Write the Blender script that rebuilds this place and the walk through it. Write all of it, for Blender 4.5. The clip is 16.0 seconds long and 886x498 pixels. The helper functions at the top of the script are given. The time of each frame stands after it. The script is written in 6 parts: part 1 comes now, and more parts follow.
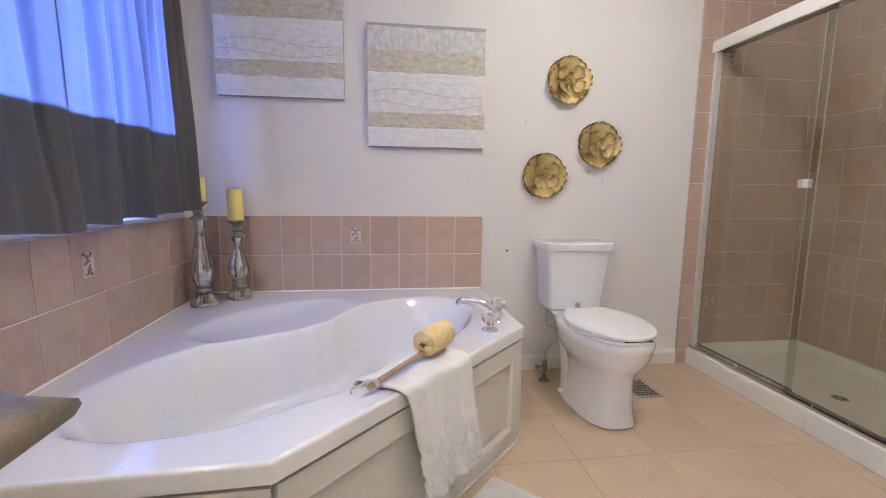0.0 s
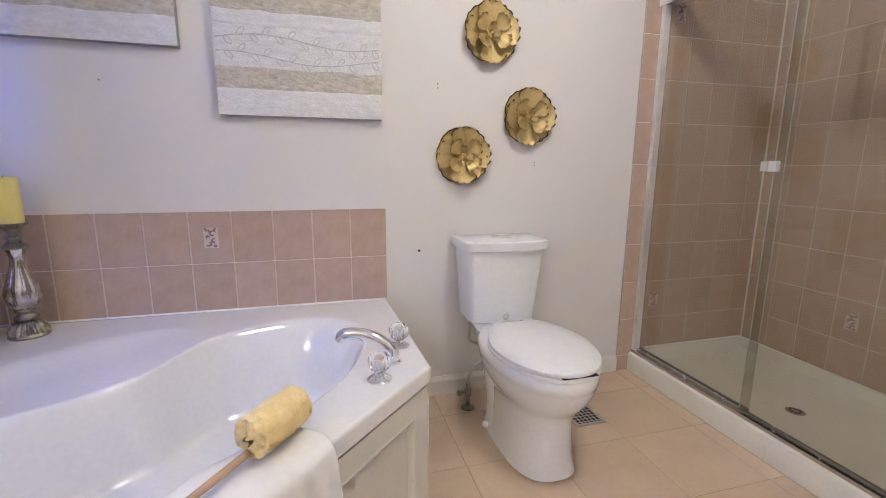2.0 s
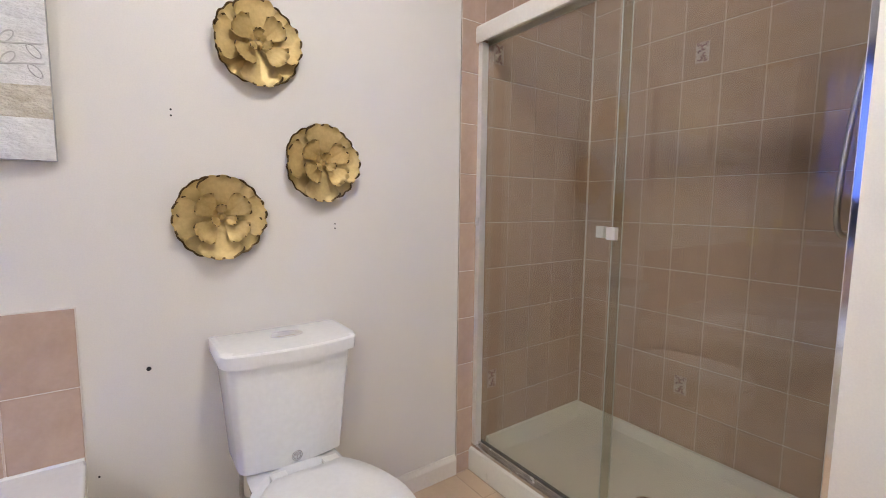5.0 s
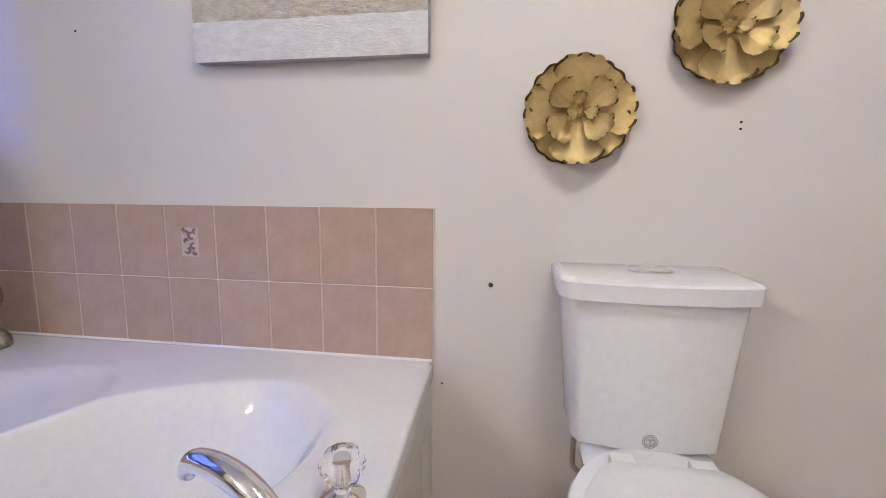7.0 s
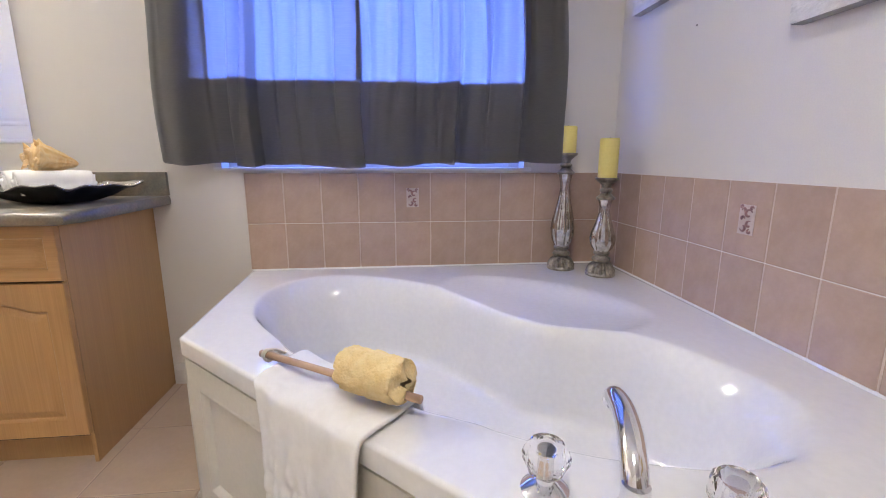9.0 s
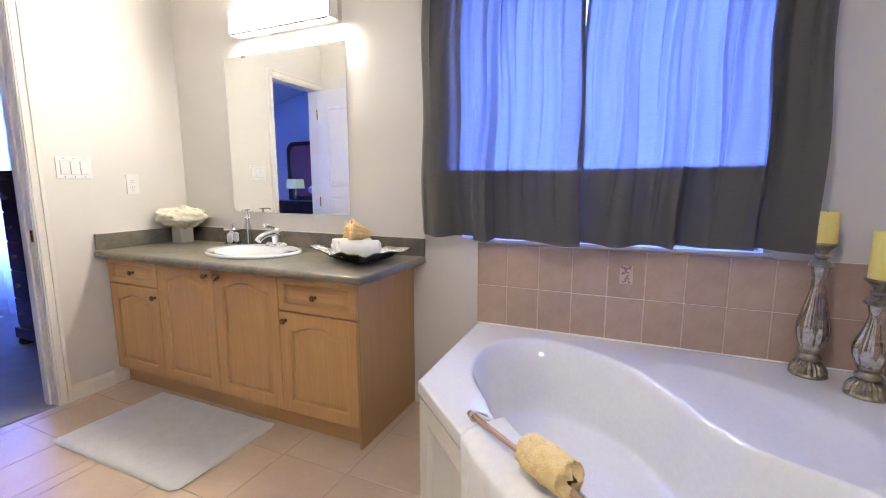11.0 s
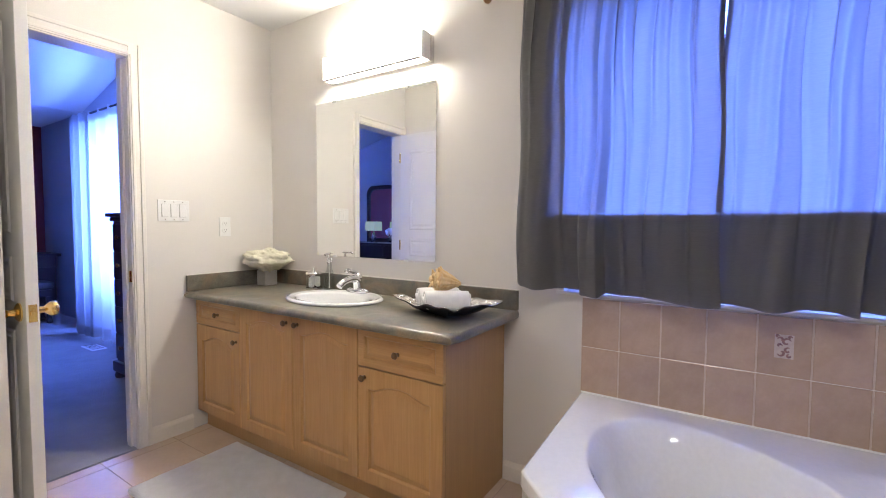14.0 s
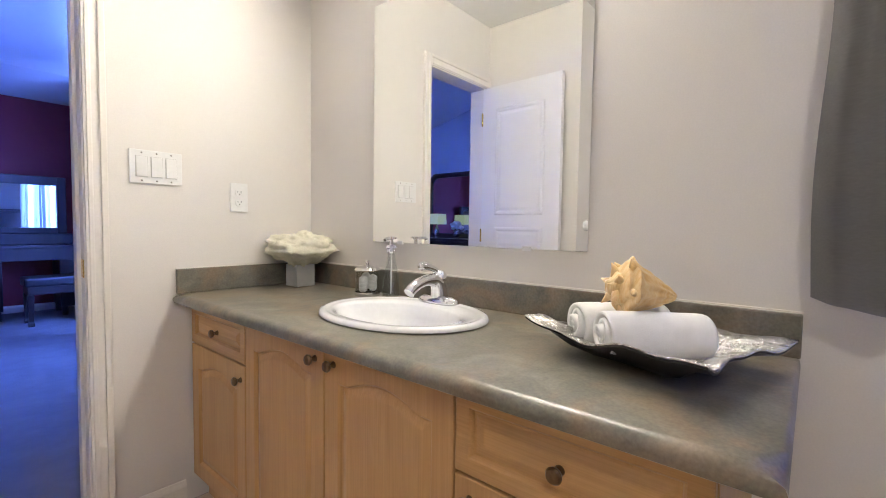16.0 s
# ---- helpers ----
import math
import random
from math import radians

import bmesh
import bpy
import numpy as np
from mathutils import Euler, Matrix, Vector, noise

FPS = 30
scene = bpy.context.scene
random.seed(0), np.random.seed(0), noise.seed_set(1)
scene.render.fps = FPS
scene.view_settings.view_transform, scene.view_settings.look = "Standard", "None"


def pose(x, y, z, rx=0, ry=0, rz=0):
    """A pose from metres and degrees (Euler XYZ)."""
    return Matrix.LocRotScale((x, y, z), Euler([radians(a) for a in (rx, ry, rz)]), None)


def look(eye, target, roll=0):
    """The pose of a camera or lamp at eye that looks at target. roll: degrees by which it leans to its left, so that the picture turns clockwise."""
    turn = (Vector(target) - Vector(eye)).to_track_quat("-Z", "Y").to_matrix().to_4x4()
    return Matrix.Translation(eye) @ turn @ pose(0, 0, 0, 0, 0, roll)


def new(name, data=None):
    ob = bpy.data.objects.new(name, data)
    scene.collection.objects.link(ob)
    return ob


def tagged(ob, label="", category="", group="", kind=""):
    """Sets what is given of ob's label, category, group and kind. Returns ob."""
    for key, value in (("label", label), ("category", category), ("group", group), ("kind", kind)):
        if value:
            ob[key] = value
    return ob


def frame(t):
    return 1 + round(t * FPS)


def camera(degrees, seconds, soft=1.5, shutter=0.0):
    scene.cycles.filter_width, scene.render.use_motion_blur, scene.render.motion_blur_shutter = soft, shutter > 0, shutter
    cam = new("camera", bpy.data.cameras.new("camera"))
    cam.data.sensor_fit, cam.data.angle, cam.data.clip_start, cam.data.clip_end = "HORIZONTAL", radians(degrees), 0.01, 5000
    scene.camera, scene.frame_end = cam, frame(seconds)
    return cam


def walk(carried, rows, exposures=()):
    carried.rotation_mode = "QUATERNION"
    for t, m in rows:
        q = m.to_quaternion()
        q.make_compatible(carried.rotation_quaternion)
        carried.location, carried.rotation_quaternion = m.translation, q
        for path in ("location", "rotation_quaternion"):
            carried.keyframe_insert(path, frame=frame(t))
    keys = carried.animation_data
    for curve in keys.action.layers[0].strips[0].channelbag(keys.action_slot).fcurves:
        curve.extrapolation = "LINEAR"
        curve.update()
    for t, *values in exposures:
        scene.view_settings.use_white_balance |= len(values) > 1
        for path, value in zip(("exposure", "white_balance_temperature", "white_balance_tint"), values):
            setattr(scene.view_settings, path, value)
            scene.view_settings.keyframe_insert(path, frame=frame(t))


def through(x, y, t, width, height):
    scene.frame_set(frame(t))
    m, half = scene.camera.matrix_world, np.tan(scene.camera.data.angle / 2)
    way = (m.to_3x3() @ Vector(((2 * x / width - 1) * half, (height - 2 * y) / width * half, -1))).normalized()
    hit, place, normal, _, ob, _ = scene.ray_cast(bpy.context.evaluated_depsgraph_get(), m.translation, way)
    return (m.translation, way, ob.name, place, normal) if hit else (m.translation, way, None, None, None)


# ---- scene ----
cam = camera(90.6, 16.0, soft=1.0)
PATH = [
    (0, (0.938, -2.366, 1.035), (1.197, -0.401, 0.767), 0.6),
    (0.5, (0.97, -2.208, 0.991), (1.222, -0.248, 0.686), 0.5),
    (1, (1.04, -2.11, 0.987), (1.282, -0.157, 0.63), 0.5),
    (1.5, (1.129, -1.997, 1.01), (1.414, -0.054, 0.633), 0.4),
    (2, (1.208, -1.876, 1.072), (1.727, 0.019, 0.7), 0.4),
    (2.5, (1.298, -1.815, 1.154), (2.137, -0.035, 0.794), 0.5),
    (3, (1.373, -1.742, 1.188), (2.447, -0.08, 0.896), 0.3),
    (3.2, (1.403, -1.702, 1.198), (2.535, -0.077, 0.935), 0.3),
    (5.5, (1.639, -1.339, 1.124), (2.798, 0.28, 0.934), 0.5),
    (6, (1.684, -1.249, 1.065), (2.542, 0.544, 0.841), 0.7),
    (6.5, (1.673, -1.186, 1.006), (2.017, 0.768, 0.754), 0.6),
    (7, (1.660, -1.092, 0.94), (1.352, 0.864, 0.67), 0.4),
    (7.5, (1.65, -1.057, 0.908), (0.821, 0.729, 0.553), 0.3),
    (8, (1.719, -0.958, 0.911), (0.325, 0.418, 0.508), 0.1),
    (8.5, (1.770, -0.970, 0.915), (-0.019, -0.174, 0.5), 0.1),
    (9, (1.856, -0.952, 0.949), (-0.091, -0.736, 0.547), 0.1),
    (9.5, (1.917, -0.937, 1.021), (-0.029, -1.181, 0.625), 0.1),
    (10, (1.937, -0.902, 1.086), (0.065, -1.491, 0.702), 0.1),
    (10.7, (1.985, -0.865, 1.150), (0.162, -1.614, 0.819), 0.0),
    (11.5, (2.050, -0.800, 1.200), (0.272, -1.702, 0.982), 0.0),
    (12.3, (2.100, -0.722, 1.207), (0.375, -1.748, 1.074), 0.0),
    (12.5, (2.082, -0.720, 1.208), (0.375, -1.776, 1.081), 0.0),
    (13, (2.032, -0.802, 1.195), (0.347, -1.874, 1.083), 0.2),
    (13.5, (1.989, -0.917, 1.206), (0.308, -1.995, 1.102), 0.4),
    (14, (1.856, -1.046, 1.186), (0.181, -2.134, 1.083), 0.4),
    (14.5, (1.654, -1.215, 1.166), (-0.015, -2.312, 1.066), 0.3),
    (15, (1.47, -1.379, 1.119), (-0.178, -2.508, 1.031), 0.5),
    (15.5, (1.293, -1.594, 1.108), (-0.317, -2.773, 1.02), 0.6),
    (16, (1.171, -1.826, 1.067), (-0.356, -3.113, 0.966), 0.8),
]
walk(cam, [(t, look(eye, target, roll)) for t, eye, target, roll in PATH], exposures=[(0.0, 0.08), (3.0, 0.10), (5.5, 0.18), (6.5, 0.22), (7.0, 0.14), (7.5, -0.04), (8.0, 0.02), (8.5, 0.12), (9.0, 0.22), (10.2, 0.28), (12.5, 0.04), (14.0, 0.0), (16.0, 0.0)])

# world, exposure and large lights
world = bpy.data.worlds.new("sky")
scene.world = world
world.use_nodes = True
wn, wl = world.node_tree.nodes, world.node_tree.links
sky = wn.new("ShaderNodeTexSky")
sky.sky_type, sky.sun_disc, sky.sun_elevation, sky.sun_rotation = "NISHITA", False, radians(35), radians(200)
wl.new(sky.outputs[0], wn["Background"].inputs[0])
wn["Background"].inputs[1].default_value = 0.12


def area_lamp(name, m, sx, sy, watts, color):
    data = bpy.data.lights.new(name, "AREA")
    data.shape, data.size, data.size_y, data.energy, data.color = "RECTANGLE", sx, sy, watts, color
    ob = new(name, data)
    ob.matrix_world = m
    return ob


DAY = (0.11, 0.22, 1.0)
area_lamp("daylight_bathroom_window", look((-0.20, -1.015, 1.50), (0.5, -1.015, 1.48)), 1.2, 1.18, 60, DAY)
area_lamp("daylight_bedroom_window", look((-0.55, -6.1, 1.5), (1.0, -6.1, 1.3)), 1.5, 1.7, 540, DAY)
VANITY_GLOW, CEILING_GLOW = 135.0, 82.0

# ---- materials ----


def material(name):
    m = bpy.data.materials.new(name)
    m.use_nodes = True
    return m, m.node_tree.nodes, m.node_tree.links, m.node_tree.nodes["Principled BSDF"]


def coords(n, l, scale=(1, 1, 1), kind="Object"):
    tc, mp = n.new("ShaderNodeTexCoord"), n.new("ShaderNodeMapping")
    mp.inputs["Scale"].default_value = scale
    l.new(tc.outputs[kind], mp.inputs["Vector"])
    return mp.outputs[0]


def noise_tex(n, l, vec, scale, detail=4.0, rough=0.55, distort=0.0):
    t = n.new("ShaderNodeTexNoise")
    t.inputs["Scale"].default_value, t.inputs["Detail"].default_value = scale, detail
    t.inputs["Roughness"].default_value, t.inputs["Distortion"].default_value = rough, distort
    l.new(vec, t.inputs["Vector"])
    return t.outputs["Fac"]


def ramp(n, l, fac, stops):
    r = n.new("ShaderNodeValToRGB")
    e = r.color_ramp.elements
    while len(e) < len(stops):
        e.new(0.5)
    for k, (p, c) in enumerate(stops):
        e[k].position, e[k].color = p, (*c, 1)
    l.new(fac, r.inputs[0])
    return r.outputs[0]


def mixed(n, l, fac, a, b, blend="MIX"):
    m = n.new("ShaderNodeMix")
    m.data_type, m.blend_type = "RGBA", blend
    for k, v in ((0, fac), (6, a), (7, b)):
        if isinstance(v, bpy.types.NodeSocket):
            l.new(v, m.inputs[k])
        else:
            m.inputs[k].default_value = v if k == 0 else (*v, 1)
    return m.outputs[2]


def bumped(n, l, bsdf, height, strength=0.2, distance=0.002):
    b = n.new("ShaderNodeBump")
    b.inputs["Strength"].default_value, b.inputs["Distance"].default_value = strength, distance
    l.new(height, b.inputs["Height"])
    l.new(b.outputs[0], bsdf.inputs["Normal"])


def surface(name, c1, c2, scale=6.0, rough=0.5, metal=0.0, fine=120.0, bump=0.1, depth=0.001, coat=0.0, spec=0.5, stretch=(1, 1, 1), rand=0.0, vary=0.08):
    """A surface with colour that drifts between c1 and c2, fine grain, and a gloss that varies."""
    m, n, l, b = material(name)
    v = coords(n, l, stretch)
    big, small = noise_tex(n, l, v, scale, 5, 0.6, 0.3), noise_tex(n, l, v, fine, 3)
    col = ramp(n, l, big, [(0.3, c1), (0.7, c2)])
    col = mixed(n, l, 0.12, col, ramp(n, l, small, [(0.3, [0.72 * x for x in c1]), (0.75, [min(1, 1.15 * x) for x in c2])]))
    if rand:
        info = n.new("ShaderNodeObjectInfo")
        col = mixed(n, l, rand, col, ramp(n, l, info.outputs["Random"], [(0.0, [0.8 * x for x in c1]), (1.0, [min(1, 1.12 * x) for x in c2])]))
    l.new(col, b.inputs["Base Color"])
    r = n.new("ShaderNodeMapRange")
    r.inputs["To Min"].default_value, r.inputs["To Max"].default_value = max(0.02, rough - vary), min(1, rough + vary)
    l.new(big, r.inputs["Value"])
    l.new(r.outputs[0], b.inputs["Roughness"])
    b.inputs["Metallic"].default_value, b.inputs["Coat Weight"].default_value = metal, coat
    b.inputs["Specular IOR Level"].default_value = spec
    if bump:
        bumped(n, l, b, small, bump, depth)
    return m


def clear_glass(name, tint=(1, 1, 1), ior=1.47, rough=0.0):
    m, n, l, b = material(name)
    b.inputs["Base Color"].default_value, b.inputs["Transmission Weight"].default_value = (*tint, 1), 1.0
    b.inputs["Roughness"].default_value, b.inputs["IOR"].default_value = rough, ior
    return m


def glowing(name, color, strength, base=(0.8, 0.8, 0.8), pattern=0.0):
    m, n, l, b = material(name)
    b.inputs["Base Color"].default_value = (*base, 1)
    b.inputs["Emission Color"].default_value, b.inputs["Emission Strength"].default_value = (*color, 1), strength
    if pattern:
        vo = n.new("ShaderNodeTexVoronoi")
        vo.inputs["Scale"].default_value, vo.feature = pattern, "DISTANCE_TO_EDGE"
        l.new(coords(n, l), vo.inputs["Vector"])
        l.new(ramp(n, l, vo.outputs[0], [(0.0, (0.003, 0.0028, 0.0024)), (0.11, color)]), b.inputs["Emission Color"])
    return m


def cloth(name, color, through=0.0, light=(0.5, 0.5, 0.55), weave=700.0, slub=0.10, bump=0.3):
    """Woven cloth; through is the share of light that passes it."""
    m, n, l, b = material(name)
    v = coords(n, l, (1, 0.12, 1.0))
    threads = noise_tex(n, l, coords(n, l, (1, 0.06, 1.6)), 180.0, 3)
    fine = noise_tex(n, l, coords(n, l), weave, 2)
    broad = noise_tex(n, l, coords(n, l), 5.0, 4)
    col = mixed(n, l, slub, color, ramp(n, l, threads, [(0.35, [0.6 * x for x in color]), (0.7, [min(1, 1.5 * x) for x in color])]))
    col = mixed(n, l, 0.15, col, ramp(n, l, broad, [(0.3, [0.75 * x for x in color]), (0.7, [min(1, 1.2 * x) for x in color])]))
    l.new(col, b.inputs["Base Color"])
    b.inputs["Roughness"].default_value, b.inputs["Specular IOR Level"].default_value = 0.95, 0.15
    b.inputs["Sheen Weight"].default_value = 0.15
    h = n.new("ShaderNodeMath")
    h.operation = "ADD"
    l.new(threads, h.inputs[0])
    l.new(fine, h.inputs[1])
    bumped(n, l, b, h.outputs[0], bump, 0.0008)
    if through:
        t, mx = n.new("ShaderNodeBsdfTranslucent"), n.new("ShaderNodeMixShader")
        l.new(mixed(n, l, 0.14, light, ramp(n, l, threads, [(0.35, [0.7 * x for x in light]), (0.7, [min(1, 1.3 * x) for x in light])])), t.inputs[0])
        mx.inputs[0].default_value = through
        l.new(b.outputs[0], mx.inputs[1])
        l.new(t.outputs[0], mx.inputs[2])
        l.new(mx.outputs[0], n["Material Output"].inputs[0])
    return m


def wood(name, c1, c2, c3, stretch=(10, 10, 0.9), rough=0.38, coat=0.15):
    """Varnished wood with grain along the unstretched axis."""
    m, n, l, b = material(name)
    v = coords(n, l, stretch)
    g = noise_tex(n, l, v, 3.0, 6, 0.6, 1.2)
    f = noise_tex(n, l, coords(n, l, [8 * s if s > 2 else s for s in stretch]), 4.0, 3)
    info = n.new("ShaderNodeObjectInfo")
    col = ramp(n, l, g, [(0.25, c1), (0.5, c2), (0.78, c3)])
    col = mixed(n, l, 0.25, col, ramp(n, l, f, [(0.35, [0.7 * x for x in c1]), (0.65, c3)]))
    col = mixed(n, l, 0.10, col, ramp(n, l, info.outputs["Random"], [(0, c1), (1, c3)]))
    l.new(col, b.inputs["Base Color"])
    b.inputs["Roughness"].default_value, b.inputs["Coat Weight"].default_value, b.inputs["Coat Roughness"].default_value = rough, coat, 0.25
    bumped(n, l, b, f, 0.08, 0.0006)
    return m


PAINT = surface("wall_paint", (0.70, 0.665, 0.625), (0.74, 0.705, 0.665), 1.5, 0.55, fine=260, bump=0.10, depth=0.0006)
CEIL = surface("ceiling_paint", (0.76, 0.75, 0.73), (0.80, 0.79, 0.77), 2.0, 0.9, fine=150, bump=0.35, depth=0.002)
TRIM = surface("trim_paint", (0.74, 0.70, 0.64), (0.79, 0.75, 0.69), 2.0, 0.35, fine=90, bump=0.0)
DOORP = surface("door_paint", (0.76, 0.74, 0.71), (0.80, 0.78, 0.75), 2.0, 0.38, fine=200, bump=0.05)
BLUEWALL = surface("bedroom_paint", (0.50, 0.52, 0.56), (0.54, 0.56, 0.60), 1.5, 0.7, fine=240, bump=0.1)
REDWALL = surface("red_paint", (0.20, 0.012, 0.022), (0.24, 0.018, 0.03), 1.5, 0.6, fine=240, bump=0.1)
TILE = surface("wall_tile_glaze", (0.44, 0.315, 0.245), (0.52, 0.385, 0.31), 14.0, 0.24, fine=90, bump=0.04, rand=0.22, coat=0.2)
FTILE = surface("floor_tile_glaze", (0.53, 0.39, 0.27), (0.61, 0.47, 0.345), 5.0, 0.30, fine=70, bump=0.06, rand=0.14)
GROUT = surface("grout", (0.66, 0.61, 0.55), (0.76, 0.71, 0.65), 20, 0.9, fine=300, bump=0.3)
FGROUT = surface("floor_grout", (0.38, 0.28, 0.21), (0.48, 0.37, 0.29), 20, 0.9, fine=300, bump=0.3)
DECO_BG = surface("decor_ground", (0.50, 0.41, 0.37), (0.60, 0.51, 0.48), 60, 0.3, fine=200, bump=0.1)
DECO_INK = surface("decor_ink", (0.16, 0.10, 0.13), (0.38, 0.20, 0.17), 80, 0.3, fine=200, bump=0.1)
ACRYL = surface("tub_acrylic", (0.82, 0.815, 0.805), (0.83, 0.825, 0.815), 1.2, 0.10, fine=60, bump=0.0, coat=0.6, vary=0.01)
JOINT = surface("side_joint", (0.52, 0.405, 0.33), (0.61, 0.49, 0.41), 30, 0.6, fine=300, bump=0.2)
SATIN = surface("satin_chrome", (0.84, 0.84, 0.84), (0.92, 0.92, 0.92), 12, 0.30, 0.7, fine=60, bump=0.0, vary=0.04)
PORC = surface("porcelain", (0.80, 0.80, 0.80), (0.84, 0.84, 0.84), 2.0, 0.10, fine=60, bump=0.0, coat=0.6, vary=0.04)
APRON = surface("apron_plastic", (0.66, 0.635, 0.57), (0.72, 0.69, 0.625), 2.0, 0.32, fine=80, bump=0.03)
CHROME = surface("chrome", (0.82, 0.82, 0.84), (0.88, 0.88, 0.90), 12, 0.08, 1.0, fine=60, bump=0.0, vary=0.04)
ALU = surface("satin_metal", (0.60, 0.58, 0.55), (0.72, 0.70, 0.67), 20, 0.25, 1.0, fine=200, bump=0.05)
BRASS = surface("brass", (0.78, 0.52, 0.16), (0.90, 0.66, 0.26), 20, 0.15, 1.0, fine=100, bump=0.0)
BRONZE = surface("bronze", (0.13, 0.085, 0.05), (0.24, 0.16, 0.09), 60, 0.32, 1.0, fine=200, bump=0.1)
GOLD = surface("gold_leaf", (0.40, 0.285, 0.10), (0.64, 0.485, 0.22), 16, 0.48, 0.45, fine=130, bump=0.3, depth=0.001, vary=0.1)
GOLDEDGE = surface("burnt_gold", (0.05, 0.03, 0.012), (0.20, 0.13, 0.05), 60, 0.45, 0.8, fine=160, bump=0.3)
PEWTER = surface("antique_silver", (0.16, 0.14, 0.11), (0.42, 0.385, 0.32), 45, 0.34, 0.9, fine=180, bump=0.35)
MERCURY = surface("mercury_glass", (0.30, 0.28, 0.25), (0.72, 0.70, 0.67), 40, 0.12, 0.95, fine=120, bump=0.3)
WAX = surface("yellow_wax", (0.72, 0.60, 0.17), (0.80, 0.69, 0.25), 9, 0.5, fine=120, bump=0.15)
CURTAIN = cloth("grey_curtain", (0.17, 0.162, 0.158), 0.52, (0.45, 0.45, 0.47))
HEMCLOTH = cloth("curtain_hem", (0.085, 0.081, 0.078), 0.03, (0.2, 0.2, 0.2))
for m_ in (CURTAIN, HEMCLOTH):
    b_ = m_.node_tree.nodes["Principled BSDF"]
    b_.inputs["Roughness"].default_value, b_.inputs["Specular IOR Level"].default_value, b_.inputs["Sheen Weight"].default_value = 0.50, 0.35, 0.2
SHEER = cloth("white_sheer", (0.75, 0.75, 0.78), 0.42, (0.62, 0.63, 0.66), slub=0.08)
# Greyer copy of the sheer cloth: lack of backlight put into the colour.
DIM_SHEER = cloth("dim_sheer_grey", (0.46, 0.47, 0.50), 0.40, (0.55, 0.57, 0.60))
TOWEL = surface("terry", (0.78, 0.77, 0.76), (0.86, 0.85, 0.84), 30, 0.95, fine=700, bump=0.35, depth=0.002, spec=0.1)
MAT = surface("bath_mat", (0.78, 0.76, 0.73), (0.87, 0.85, 0.83), 16, 0.98, fine=420, bump=1.0, depth=0.008, spec=0.05)
CARPET = surface("carpet", (0.36, 0.35, 0.36), (0.44, 0.43, 0.44), 5, 0.98, fine=380, bump=1.0, depth=0.008, spec=0.05)
MAPLE = wood("maple", (0.435, 0.232, 0.080), (0.49, 0.275, 0.104), (0.55, 0.325, 0.135))
MAPLE_H = wood("maple_cross", (0.435, 0.232, 0.080), (0.49, 0.275, 0.104), (0.55, 0.325, 0.135), (10, 0.9, 10))
PLY = wood("maple_side", (0.45, 0.262, 0.102), (0.475, 0.28, 0.115), (0.50, 0.30, 0.13), (8, 8, 0.7), 0.5)
DARKWOOD = wood("espresso_wood", (0.010, 0.006, 0.006), (0.018, 0.010, 0.010), (0.03, 0.018, 0.016))
RODWOOD = wood("rod_wood", (0.42, 0.22, 0.07), (0.52, 0.30, 0.11), (0.60, 0.37, 0.16), (10, 0.9, 10))
STICK = wood("stick_wood", (0.34, 0.20, 0.12), (0.44, 0.28, 0.18), (0.52, 0.35, 0.24), (1, 1, 1))
LOOFAH = surface("loofah_fibre", (0.82, 0.60, 0.27), (0.90, 0.73, 0.42), 40, 0.95, fine=200, bump=0.8, depth=0.004, spec=0.1)
ROPE = surface("cord", (0.62, 0.56, 0.46), (0.74, 0.68, 0.58), 40, 0.9, fine=300, bump=0.5)
STUCCO = surface("coral_shell", (0.66, 0.62, 0.47), (0.82, 0.78, 0.64), 25, 0.6, fine=120, bump=0.5, depth=0.004)
CONCH = surface("conch_shell", (0.74, 0.44, 0.15), (0.86, 0.68, 0.40), 30, 0.45, fine=90, bump=0.3, depth=0.002, stretch=(1, 4, 1))
HAMMERED = surface("hammered_silver", (0.66, 0.64, 0.60), (0.82, 0.80, 0.77), 30, 0.14, 1.0, fine=75, bump=1.0, depth=0.012)
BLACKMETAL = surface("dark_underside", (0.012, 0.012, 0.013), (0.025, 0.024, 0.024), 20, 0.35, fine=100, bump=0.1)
WHITEPL = surface("white_plastic", (0.76, 0.755, 0.74), (0.80, 0.795, 0.78), 10, 0.32, fine=80, bump=0.0)
PAPER = surface("tissue_paper", (0.82, 0.81, 0.80), (0.87, 0.86, 0.85), 30, 0.95, fine=300, bump=0.4)
# Near-black for the wick, and for shade painted into gaps and holes.
DARK = surface("dark_gap", (0.01, 0.01, 0.01), (0.02, 0.02, 0.02), 20, 0.8, fine=100, bump=0.0)
RUBBER = surface("grey_seal", (0.10, 0.095, 0.085), (0.16, 0.15, 0.14), 20, 0.6, fine=100, bump=0.0)
HOSE = surface("braided_steel", (0.42, 0.40, 0.38), (0.62, 0.60, 0.57), 60, 0.35, 0.9, fine=900, bump=0.8, depth=0.001)
PAN = surface("shower_pan", (0.70, 0.68, 0.62), (0.76, 0.74, 0.68), 3, 0.3, fine=90, bump=0.08)
CANVASW = surface("plaster_white", (0.64, 0.63, 0.61), (0.80, 0.79, 0.77), 22, 0.6, fine=90, bump=0.9, depth=0.004, stretch=(1, 1, 2.5))
CANVASB = surface("plaster_taupe", (0.42, 0.37, 0.27), (0.66, 0.62, 0.53), 26, 0.6, fine=70, bump=1.0, depth=0.006, stretch=(1, 1, 2.0))
